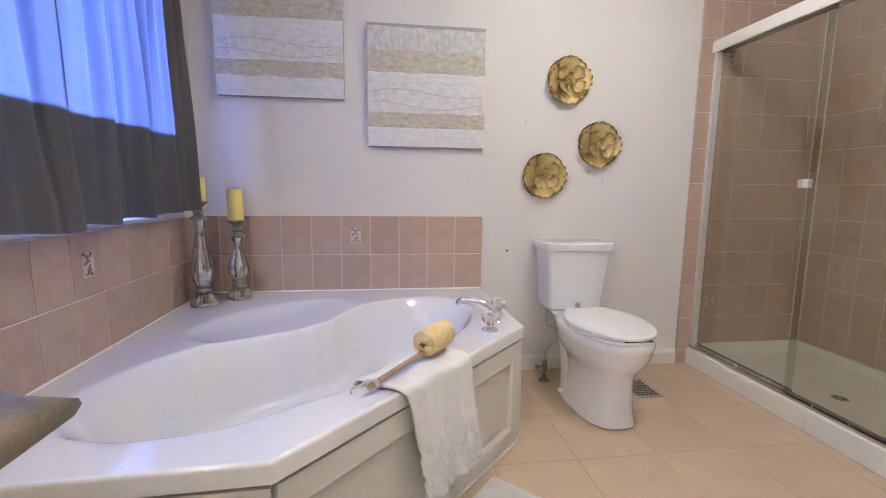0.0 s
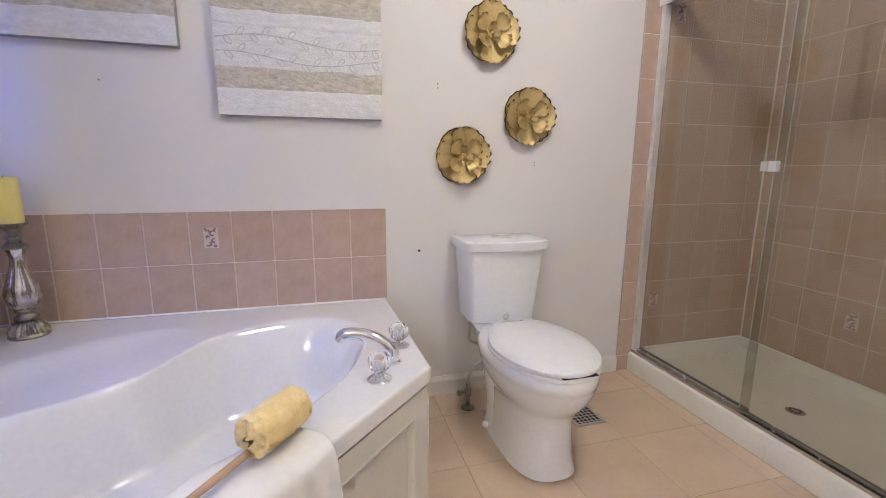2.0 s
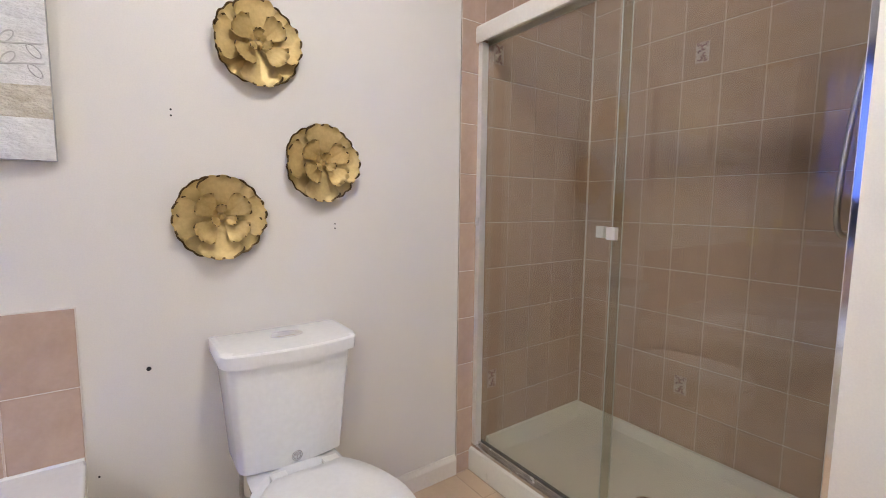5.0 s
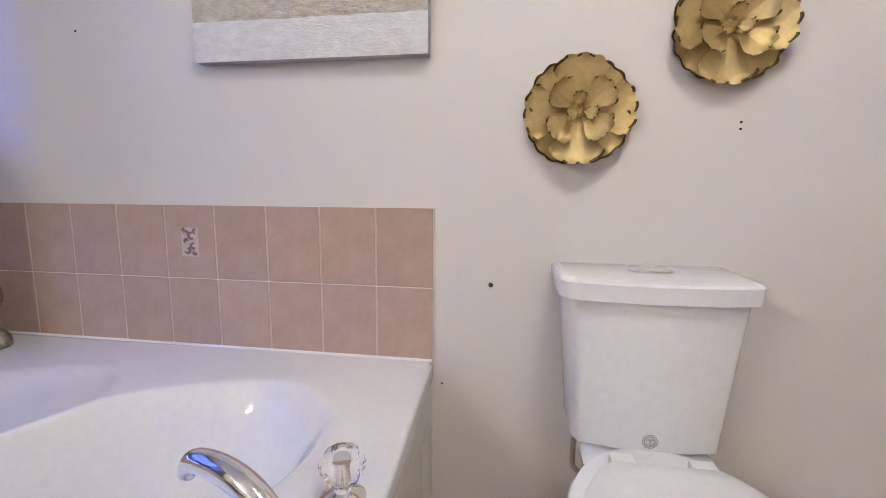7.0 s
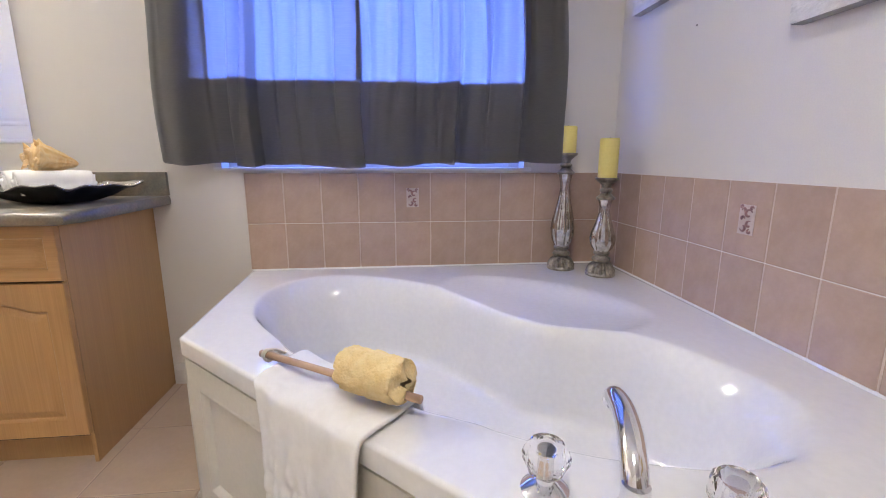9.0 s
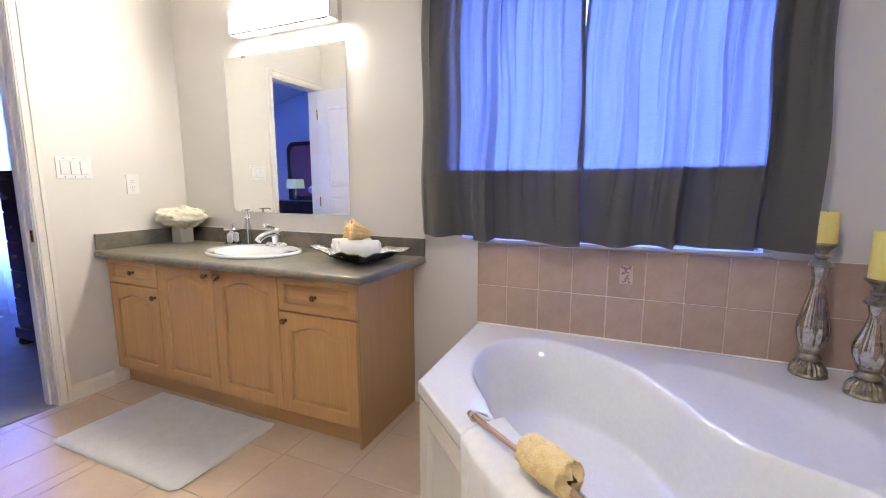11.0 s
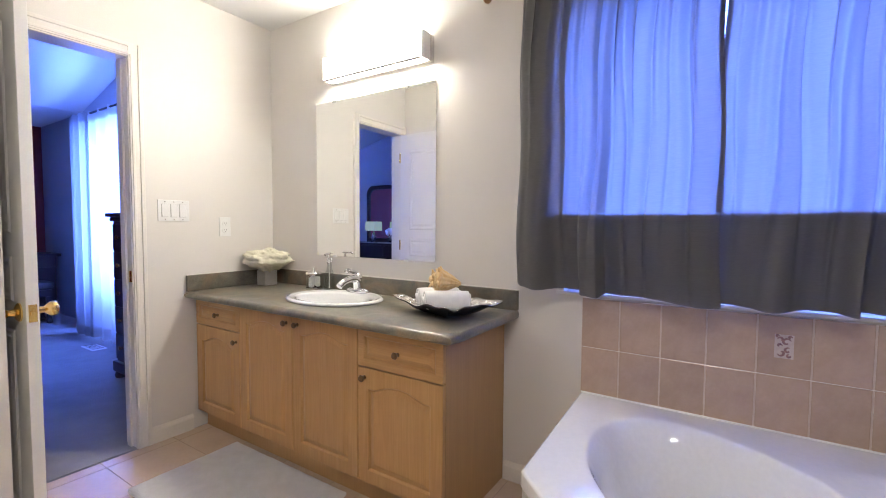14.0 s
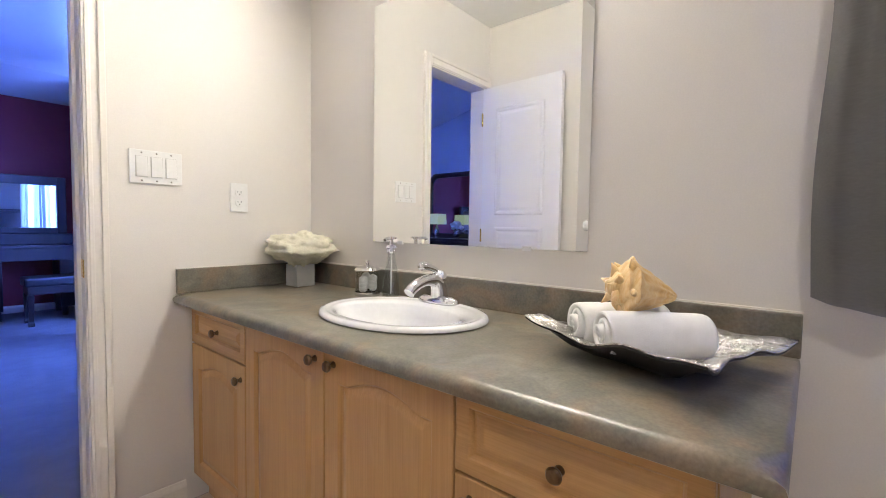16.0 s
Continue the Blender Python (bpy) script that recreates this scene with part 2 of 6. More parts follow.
CANVASG = surface("plaster_grey", (0.46, 0.45, 0.42), (0.72, 0.71, 0.68), 34, 0.6, fine=70, bump=1.0, depth=0.005, stretch=(1.6, 1, 1.0))
# Grey puts the relief's shading into the colour of white vines; also switch shadow lines.
RELIEF_GREY = surface("relief_shade_grey", (0.46, 0.45, 0.43), (0.60, 0.59, 0.57), 30, 0.5, fine=100, bump=0.2)
CANVASE = surface("canvas_edge", (0.30, 0.30, 0.30), (0.42, 0.42, 0.41), 30, 0.7, fine=100, bump=0.2)


def thin_glass(name, tint):
    """Thin glass: see-through with a tint, and gloss that grows towards grazing angles."""
    m, n, l, b = material(name)
    tr, gl, lw, mx = n.new("ShaderNodeBsdfTransparent"), n.new("ShaderNodeBsdfGlossy"), n.new("ShaderNodeLayerWeight"), n.new("ShaderNodeMixShader")
    pw, ma = n.new("ShaderNodeMath"), n.new("ShaderNodeMath")
    tr.inputs[0].default_value = (*tint, 1)
    gl.inputs["Color"].default_value, gl.inputs["Roughness"].default_value = (1, 1, 1, 1), 0.015
    lw.inputs["Blend"].default_value = 0.5
    pw.operation, ma.operation = "POWER", "MULTIPLY_ADD"
    pw.inputs[1].default_value, ma.inputs[1].default_value, ma.inputs[2].default_value = 5.0, 0.95, 0.045
    l.new(lw.outputs["Facing"], pw.inputs[0])
    l.new(pw.outputs[0], ma.inputs[0])
    l.new(ma.outputs[0], mx.inputs[0])
    l.new(tr.outputs[0], mx.inputs[1])
    l.new(gl.outputs[0], mx.inputs[2])
    l.new(mx.outputs[0], n["Material Output"].inputs[0])
    return m


SHOWERGLASS = thin_glass("shower_glass", (0.885, 0.885, 0.84))
GLASSEDGE = surface("glass_edge", (0.46, 0.49, 0.45), (0.58, 0.61, 0.56), 12, 0.18, fine=60, bump=0.0)
PANE = clear_glass("window_pane", (0.95, 0.97, 0.98), 1.5)
CRYSTAL = clear_glass("crystal", (1, 1, 1), 1.28)
BOTTLE = thin_glass("bottle_glass", (0.93, 0.94, 0.94))
m_, n_, l_, b_ = material("silvered_mirror")
MIRROR = m_
b_.inputs["Base Color"].default_value, b_.inputs["Metallic"].default_value, b_.inputs["Roughness"].default_value = (0.90, 0.915, 0.90, 1), 1.0, 0.0
GLOW_V = glowing("lit_shade", (1.0, 0.945, 0.83), VANITY_GLOW, pattern=26.0)
GLOW_C = glowing("lit_dome", (0.965, 0.945, 0.935), CEILING_GLOW)
GLOW_L = glowing("lamp_shade_lit", (0.80, 1.0, 0.62), 0.30, (0.30, 0.36, 0.24))
# laminate worktop: grey-green with rust clouds
m_, n_, l_, b_ = material("laminate")
LAMINATE = m_
v_ = coords(n_, l_)
a_, c_, f_ = noise_tex(n_, l_, v_, 7.0, 6, 0.65, 0.8), noise_tex(n_, l_, v_, 4.3, 5, 0.6, 1.5), noise_tex(n_, l_, v_, 160.0, 3)
k_ = ramp(n_, l_, a_, [(0.30, (0.075, 0.072, 0.058)), (0.5, (0.130, 0.122, 0.098)), (0.70, (0.225, 0.212, 0.175))])
k_ = mixed(n_, l_, ramp(n_, l_, c_, [(0.44, (0, 0, 0)), (0.62, (0.55, 0.55, 0.55))]), k_, (0.26, 0.165, 0.09))
k_ = mixed(n_, l_, 0.2, k_, ramp(n_, l_, f_, [(0.3, (0.05, 0.05, 0.045)), (0.7, (0.30, 0.28, 0.23))]))
l_.new(k_, b_.inputs["Base Color"])
b_.inputs["Roughness"].default_value = 0.33
bumped(n_, l_, b_, f_, 0.08, 0.0008)

# ---- mesh helpers ----


def box(bm, x0, y0, z0, x1, y1, z1, bevel=0.0, seg=2):
    vs = bmesh.ops.create_cube(bm, size=1.0)["verts"]
    bmesh.ops.transform(bm, verts=vs, matrix=Matrix.Translation(((x0 + x1) / 2, (y0 + y1) / 2, (z0 + z1) / 2)) @ Matrix.Diagonal((abs(x1 - x0), abs(y1 - y0), abs(z1 - z0), 1)))
    if bevel:
        edges = list({e for v in vs for e in v.link_edges})
        bmesh.ops.bevel(bm, geom=edges, offset=bevel, segments=seg, profile=0.6, affect="EDGES")
    return bm


def boxes(*rows, bevel=0.0):
    bm = bmesh.new()
    for r in rows:
        box(bm, *r, bevel=bevel)
    return bm


def bridge(bm, a, b, closed=True):
    n = len(a)
    out = []
    for k in range(n if closed else n - 1):
        j = (k + 1) % n
        out.append(bm.faces.new((a[k], a[j], b[j], b[k])))
    return out


def rings(bm, rows, cap0=True, cap1=True):
    """A skin over closed rings of points."""
    made = [[bm.verts.new(p) for p in row] for row in rows]
    for a, b in zip(made, made[1:]):
        bridge(bm, a, b)
    if cap0:
        bm.faces.new(list(reversed(made[0])))
    if cap1:
        bm.faces.new(made[-1])
    return made


def lathe(bm, profile, n=32, m=Matrix(), flute=0, depth=0.0, zone=None):
    """Turns (radius, height) pairs round z; flute cuts grooves between the heights of zone."""
    rows = []
    for r, z in profile:
        row = []
        for k in range(n):
            a = 2 * math.pi * k / n
            rr = r * (1 - depth * (0.5 + 0.5 * math.cos(flute * a))) if flute and zone[0] <= z <= zone[1] else r
            row.append(m @ Vector((rr * math.cos(a), rr * math.sin(a), z)))
        rows.append(row)
    return rings(bm, rows)


def tube(bm, path, radius, n=12, caps=True):
    """A round bar along points; radius is one number or one per point."""
    pts = [Vector(p) for p in path]
    rad = radius if isinstance(radius, (list, tuple)) else [radius] * len(pts)
    rows, side = [], None
    for k, p in enumerate(pts):
        way = (pts[min(k + 1, len(pts) - 1)] - pts[max(k - 1, 0)]).normalized()
        if side is None:
            side = way.orthogonal().normalized()
        side = (side - way * side.dot(way)).normalized()
        up = way.cross(side)
        rows.append([p + rad[k] * (math.cos(a) * side + math.sin(a) * up) for a in (2 * math.pi * j / n for j in range(n))])
    return rings(bm, rows, caps, caps)


def bow(points, steps=8):
    """A smooth line through points."""
    p = [Vector(q) for q in points]
    out = []
    for k in range(len(p) - 1):
        a, b, c, d = p[max(k - 1, 0)], p[k], p[k + 1], p[min(k + 2, len(p) - 1)]
        for s in range(steps):
            t = s / steps
            out.append(0.5 * ((2 * b) + (c - a) * t + (2 * a - 5 * b + 4 * c - d) * t * t + (3 * b - a - 3 * c + d) * t ** 3))
    return out + [p[-1]]


def sheet(bm, nu, nv, f, closed=False):
    """A grid of points f(u, v) with u and v from 0 to 1."""
    g = [[bm.verts.new(f(i / nu, j / nv)) for i in range(nu + 1)] for j in range(nv + 1)]
    for j in range(nv):
        for i in range(nu):
            bm.faces.new((g[j][i], g[j][i + 1], g[j + 1][i + 1], g[j + 1][i]))
    return g


def thicken(bm, t):
    bmesh.ops.recalc_face_normals(bm, faces=bm.faces)
    bmesh.ops.solidify(bm, geom=list(bm.faces), thickness=t)


def mesh_of(name, bm, mats, smooth=False, fix=True):
    if fix:
        bmesh.ops.recalc_face_normals(bm, faces=bm.faces)
    me = bpy.data.meshes.new(name)
    bm.to_mesh(me)
    bm.free()
    for m in mats if isinstance(mats, (list, tuple)) else [mats]:
        me.materials.append(m)
    if smooth:
        me.polygons.foreach_set("use_smooth", [True] * len(me.polygons))
        if smooth is not True:
            me.set_sharp_from_angle(angle=radians(smooth))
    return me


BASE = {}


def thing(name, m, label, category, group="", kind=""):
    ob = new(name)
    ob.empty_display_size = 0.1
    ob.matrix_basis = m
    BASE[ob.name] = m.inverted()
    return tagged(ob, label, category, group, kind)


def part(name, bm, mat, parent, label="", smooth=False, world=False, fix=True):
    """Links a bmesh as one mesh under a thing or a part; world: its points are the world's, not the thing's."""
    if world:
        bm.transform(BASE.get(parent.name) or BASE.get(parent.parent.name))
    ob = new(name, mesh_of(name, bm, mat, smooth, fix))
    ob.parent = parent
    return tagged(ob, label)


def solo(name, bm, mat, label, category, group="", kind="", smooth=False, at=(0, 0, 0), fix=True):
    if any(at):
        bm.transform(Matrix.Translation(-Vector(at)))
    ob = new(name, mesh_of(name, bm, mat, smooth, fix))
    ob.location = at
    BASE[ob.name] = Matrix.Translation(-Vector(at))
    return tagged(ob, label, category, group, kind)


def structure(name, bm, mat, label, category="wall", smooth=False):
    return solo(name, bm, mat, label, category, kind="structure", smooth=smooth)


# ---- the large structure ----
H = 2.465
EAST, ALCOVE_S, NOOK_E, NOOK_N, SOUTH = 2.68, -1.211, 1.458, -2.95, -3.622
SHE = 3.522
WY0, WY1, WZ0, WZ1 = -1.63, -0.40, 0.902, 2.10
DX0, DX1, DZ = 0.822, 1.425, 2.045
wall_north = structure("wall_north", boxes((-0.14, 0, 0, SHE + 0.12, 0.12, H)), PAINT, "off-white painted bathroom wall behind toilet and tub")
wall_west = structure("wall_west", boxes((-0.14, WY1, 0, 0, 0, H), (-0.14, SOUTH, 0, 0, WY0, H), (-0.14, WY0, 0, 0, WY1, WZ0), (-0.14, WY0, WZ1, 0, WY1, H)), PAINT, "off-white painted wall with the curtained window")
wall_south = structure("wall_south", boxes((-0.32, SOUTH - 0.12, 0, DX0, SOUTH, 3.5), (DX1, SOUTH - 0.12, 0, 4.3, SOUTH, 3.5), (DX0, SOUTH - 0.12, DZ, DX1, SOUTH, 3.5)), PAINT, "off-white painted wall with the bedroom doorway")
wall_nook = structure("wall_nook", boxes((NOOK_E, SOUTH, 0, NOOK_E + 0.12, NOOK_N, H)), PAINT, "off-white painted wall behind the open door")
wall_return = structure("wall_return", boxes((NOOK_E + 0.12, NOOK_N - 0.12, 0, EAST + 0.12, NOOK_N, H)), PAINT, "off-white painted wall beside the entry")
wall_east = structure("wall_east", boxes((EAST, NOOK_N, 0, EAST + 0.12, ALCOVE_S - 0.12, H)), PAINT, "off-white painted wall with the paper holder")
wall_shower_south = structure("wall_shower_south", boxes((EAST, ALCOVE_S - 0.12, 0, SHE + 0.12, ALCOVE_S, H)), PAINT, "end wall of the shower alcove")
wall_shower_east = structure("wall_shower_east", boxes((SHE, ALCOVE_S, 0, SHE + 0.12, 0, H)), PAINT, "back wall of the shower alcove")
floor = structure("floor", boxes((-0.14, SOUTH, -0.10, SHE + 0.12, 0.12, -0.0016)), FGROUT, "peach ceramic tiled bathroom floor", "floor")
ceiling = structure("ceiling", boxes((-0.14, SOUTH, H, SHE + 0.12, 0.12, H + 0.1)), CEIL, "white painted bathroom ceiling", "ceiling")

# bedroom beyond the door
BW, BE, BS = -0.20, 4.30, -8.85
BY0, BY1, BZ0, BZ1 = -6.75, -5.45, 0.55, 2.15
bedroom_floor = structure("bedroom_floor", boxes((BW - 0.12, BS - 0.12, -0.1, BE + 0.12, SOUTH - 0.01, 0.004)), CARPET, "grey cut-pile bedroom carpet", "carpet")
bedroom_wall_west = structure("bedroom_wall_west", boxes((BW - 0.12, BY1, 0, BW, SOUTH - 0.12, 3.5), (BW - 0.12, BS, 0, BW, BY0, 3.5), (BW - 0.12, BY0, 0, BW, BY1, BZ0), (BW - 0.12, BY0, BZ1, BW, BY1, 3.5)), BLUEWALL, "pale grey bedroom wall with a tall window")
bedroom_wall_south = structure("bedroom_wall_south", boxes((BW - 0.12, BS - 0.12, 0, BE + 0.12, BS, 3.5)), REDWALL, "dark red painted bedroom wall")
bedroom_wall_east = structure("bedroom_wall_east", boxes((BE, BS, 0, BE + 0.12, SOUTH - 0.12, 3.5)), BLUEWALL, "pale grey bedroom wall behind the dresser")
bm = bmesh.new()
cs = [(BS - 0.12, 2.48), (-7.45, 2.48), (SOUTH - 0.12, 3.42)]
rings(bm, [[(x, cs[0][0], cs[0][1]), (x, cs[1][0], cs[1][1]), (x, cs[2][0], cs[2][1]), (x, cs[2][0], 3.6), (x, cs[0][0], 3.6)] for x in (BW - 0.12, BE + 0.12)])
structure("bedroom_ceiling", bm, CEIL, "white vaulted bedroom ceiling", "ceiling")

# baseboards, door casing, jambs
def baseboard(name, ax, a0, a1, c, out):
    """A board along x or y at the wall plane c, standing out by the sign of out."""
    bm = bmesh.new()
    prof = [(0, 0), (0.013, 0), (0.013, 0.066), (0.010, 0.074), (0.007, 0.080), (0.004, 0.088), (0, 0.088)]
    rows = [[((a, c + out * d, z) if ax == "x" else (c + out * d, a, z)) for d, z in prof] for a in (a0, a1)]
    rings(bm, rows)
    structure(name, bm, TRIM, "cream painted moulded baseboard", "baseboard")


baseboard("baseboard_north", "x", 1.50, 2.682, 0, -1)
baseboard("baseboard_west", "y", -1.90, -1.55, 0, 1)
baseboard("baseboard_south", "x", 0.55, 0.772, SOUTH, 1)
baseboard("baseboard_east", "y", NOOK_N, ALCOVE_S, EAST, -1)
baseboard("baseboard_return", "x", NOOK_E, EAST - 0.013, NOOK_N, 1)
baseboard("baseboard_nook", "y", SOUTH, NOOK_N, NOOK_E, -1)
baseboard("baseboard_bedroom", "x", BW, BE, BS, 1)

door_1 = thing("door_1", pose(DX0, SOUTH, 0), "cream painted doorway casing round the open bedroom door", "door frame", kind="structure")


def casing(name, rows_):
    bm = bmesh.new()
    for r in rows_:
        box(bm, *r, bevel=0.003)
    part(name, bm, TRIM, door_1, world=True)


casing("casing_side", [(DX0 - 0.05, SOUTH, 0, DX0 + 0.012, SOUTH + 0.012, DZ + 0.055), (DX0 - 0.0488, SOUTH + 0.001, 0.001, DX0 - 0.030, SOUTH + 0.019, DZ + 0.0535), (DX0 - 0.010, SOUTH + 0.001, 0.001, DX0 + 0.004, SOUTH + 0.016, DZ + 0.0)])
casing("casing_side", [(DX1, SOUTH, 0, DX1 + 0.032, SOUTH + 0.012, DZ + 0.065)])
casing("casing_head", [(DX0 + 0.012, SOUTH, DZ - 0.01, DX1, SOUTH + 0.012, DZ + 0.055), (DX0 + 0.013, SOUTH + 0.001, DZ + 0.035, DX1 - 0.001, SOUTH + 0.019, DZ + 0.0535), (DX0 + 0.013, SOUTH + 0.001, DZ - 0.002, DX1 - 0.001, SOUTH + 0.016, DZ + 0.012)])
casing("jamb", [(DX0 - 0.001, SOUTH - 0.125, 0, DX0 + 0.016, SOUTH - 0.001, DZ), (DX0 + 0.016, SOUTH - 0.09, 0, DX0 + 0.027, SOUTH - 0.045, DZ - 0.016)])
casing("jamb", [(DX1 - 0.016, SOUTH - 0.125, 0, DX1 + 0.001, SOUTH - 0.001, DZ)])
casing("jamb_head", [(DX0 + 0.016, SOUTH - 0.125, DZ - 0.016, DX1 - 0.016, SOUTH + 0.004, DZ + 0.001)])
casing("casing_back", [(DX0 - 0.065, SOUTH - 0.138, 0, DX0, SOUTH - 0.122, DZ + 0.065), (DX1, SOUTH - 0.138, 0, DX1 + 0.065, SOUTH - 0.122, DZ + 0.065)])
bm = bmesh.new()
box(bm, DX0 + 0.016, SOUTH - 0.035, 0.885, DX0 + 0.0185, SOUTH - 0.004, 0.945, bevel=0.001)
part("strike_plate", bm, BRASS, door_1, "worn brass strike plate", world=True)

# the door leaf, swung into the room
door_leaf = thing("interior_door", pose(DX1 - 0.012, SOUTH + 0.008, 0.012, 0, 0, 92.0), "white panelled interior door standing open with brass knobs", "door")
LW, LT, LH = 0.592, 0.035, 2.01
bm = boxes((0, 0, 0, LW, LT, LH), bevel=0.002)
part("leaf", bm, DOORP, door_leaf)
for side, yy in ((1, LT), (-1, 0)):
    for z0, z1 in ((0.16, 0.80), (0.90, 1.06), (1.14, 1.86)):
        bm = bmesh.new()
        x0, x1 = 0.11, LW - 0.11
        rows = [[(x0 + a, yy + side * h, z0 + a), (x1 - a, yy + side * h, z0 + a), (x1 - a, yy + side * h, z1 - a), (x0 + a, yy + side * h, z1 - a)] for a, h in ((0, 0.0005), (0.008, 0.006), (0.018, 0.006), (0.028, 0.0015), (0.034, 0.0015), (0.05, 0.005))]
        rings(bm, rows, cap0=False)
        part("panel", bm, DOORP, door_leaf)
    knob = bmesh.new()
    m = Matrix.Translation((LW - 0.062, yy, 0.868)) @ Matrix.Rotation(radians(-90 * side), 4, "X")
    lathe(knob, [(0.0, 0), (0.032, 0), (0.032, 0.004), (0.026, 0.009), (0.013, 0.014), (0.011, 0.030), (0.018, 0.038), (0.026, 0.047), (0.028, 0.056), (0.024, 0.066), (0.012, 0.071), (0.0, 0.072)], 28, m)
    part("knob", knob, BRASS, door_leaf, "polished brass knob", smooth=40)
part("latch", boxes((LW, 0.006, 0.838, LW + 0.002, LT - 0.006, 0.898), (LW, 0.011, 0.860, LW + 0.009, LT - 0.011, 0.876), bevel=0.001), BRASS, door_leaf, "brass latch plate")
for z in (0.2, 1.0, 1.8):
    bm = bmesh.new()
    lathe(bm, [(0, z - 0.045), (0.006, z - 0.045), (0.006, z + 0.045), (0, z + 0.045)], 12, Matrix.Translation((-0.003, LT + 0.002, 0)))
    part("hinge", bm, BRASS, door_leaf)

# window: frame, pane, blind
window_1 = thing("window_1", pose(-0.10, (WY0 + WY1) / 2, WZ0), "white framed window with a white slatted blind", "window", kind="structure")
for nm, r in (("window_frame", (-0.13, WY0, WZ0, -0.08, WY0 + 0.045, WZ1)), ("window_frame", (-0.13, WY1 - 0.045, WZ0, -0.08, WY1, WZ1)), ("window_frame", (-0.13, WY0 + 0.045, WZ0, -0.08, WY1 - 0.045, WZ0 + 0.045)), ("window_frame", (-0.13, WY0 + 0.045, WZ1 - 0.045, -0.08, WY1 - 0.045, WZ1)), ("mullion", (-0.125, -1.035, WZ0 + 0.045, -0.085, -0.995, WZ1 - 0.045)), ("window_sill", (-0.08, WY0 - 0.03, WZ0 - 0.002, 0.012, WY1 + 0.03, WZ0 + 0.012))):
    part(nm, boxes(r, bevel=0.003), DOORP, window_1, world=True)
for y0, y1 in ((WY0 + 0.045, -1.035), (-0.995, WY1 - 0.045)):
    pane = part("pane", boxes((-0.108, y0, WZ0 + 0.045, -0.104, y1, WZ1 - 0.045)), PANE, window_1, world=True)
    pane.visible_shadow = False
blind = thing("slatted_blind", pose(-0.04, (WY0 + WY1) / 2, WZ0 + 0.02), "white horizontal slatted blind behind the curtains", "blind")
part("head_rail", boxes((-0.06, WY0 + 0.02, WZ1 - 0.035, -0.02, WY1 - 0.02, WZ1 - 0.002), bevel=0.003), DOORP, blind, world=True)
bm = bmesh.new()
sheet(bm, int(1), 4, lambda u, v: (-0.0125 + 0.025 * v, (u - 0.5) * (WY1 - WY0 - 0.05), 0.003 * math.sin(math.pi * v) + 0.006 * (0.5 - v)))
thicken(bm, 0.0006)
slat_mesh = mesh_of("slat", bm, DOORP)
for k in range(1, 27):
    ob = new("slat", slat_mesh)
    ob.parent = blind
    ob.location = (0, 0, 0.02 + 0.0425 * k)

# ---- shower ----
shower_pan = thing("shower_pan", pose(3.131, -0.6, 0), "cream moulded shower base with a raised curb", "shower base")
bm = bmesh.new()
x0, x1, y0, y1 = 2.752, 3.501, ALCOVE_S + 0.002, -0.009
prof = [(x0, 0.0), (x0, 0.085), (x0 + 0.004, 0.096), (x0 + 0.015, 0.102), (x0 + 0.085, 0.102), (x0 + 0.10, 0.095), (x0 + 0.115, 0.070), (x0 + 0.14, 0.058), (x1 - 0.34, 0.048), (x1 - 0.06, 0.058), (x1 - 0.03, 0.072), (x1 - 0.012, 0.118), (x1, 0.122), (x1, 0.0)]
rings(bm, [[(x, y, z) for x, z in prof] for y in (y0, y1)])
part("base", bm, PAN, shower_pan, smooth=35, world=True)
for yy, s in ((y1, -1), (y0, 1)):
    bm = bmesh.new()
    rings(bm, [[(x, yy + s * d, z) for d, z in ((0, 0.05), (0.055, 0.05), (0.03, 0.072), (0.012, 0.118), (0, 0.122))] for x in (x0 + 0.10, x1 - 0.011)])
    part("flange", bm, PAN, shower_pan, smooth=35, world=True)
bm = bmesh.new()
lathe(bm, [(0, 0.0), (0.036, 0.0), (0.036, 0.003), (0.030, 0.005), (0.0, 0.005)], 28, Matrix.Translation((3.12, -0.62, 0.049)))
drain = part("drain", bm, CHROME, shower_pan, "chrome drain grate", smooth=35, world=True)
bm = bmesh.new()
for k in range(8):
    a = k * math.pi / 4
    lathe(bm, [(0, 0), (0.005, 0), (0.005, 0.001), (0, 0.001)], 10, Matrix.Translation((3.12 + 0.019 * math.cos(a), -0.62 + 0.019 * math.sin(a), 0.0541)))
part("drain_hole", bm, DARK, drain, world=True)

shower_door = thing("sliding_shower_door", pose(2.788, -0.6, 0.102), "two sliding clear glass shower doors in a pale metal frame", "shower door")
DYN, DYS = -0.01, ALCOVE_S + 0.002
for nm, r, mt in (("bottom_track", (2.765, DYS, 0.102, 2.816, DYN, 0.116), ALU), ("bottom_track_rib", (2.786, DYS, 0.116, 2.791, DYN, 0.130), ALU), ("side_jamb", (2.768, DYN - 0.025, 0.116, 2.800, DYN, 1.807), SATIN), ("side_jamb", (2.768, DYS, 0.116, 2.811, DYS + 0.028, 1.807), CHROME)):
    part(nm, boxes(r, bevel=0.002), mt, shower_door, world=True)
bm = bmesh.new()
rings(bm, [[(x, y, z) for x, z in ((2.753, 1.812), (2.753, 1.86), (2.759, 1.87), (2.773, 1.875), (2.819, 1.875), (2.824, 1.868), (2.824, 1.807), (2.818, 1.807), (2.816, 1.828), (2.764, 1.828), (2.763, 1.805), (2.755, 1.805))] for y in (DYS, DYN)])
part("top_rail", bm, TRIM, shower_door, "cream enamelled top rail", world=True)
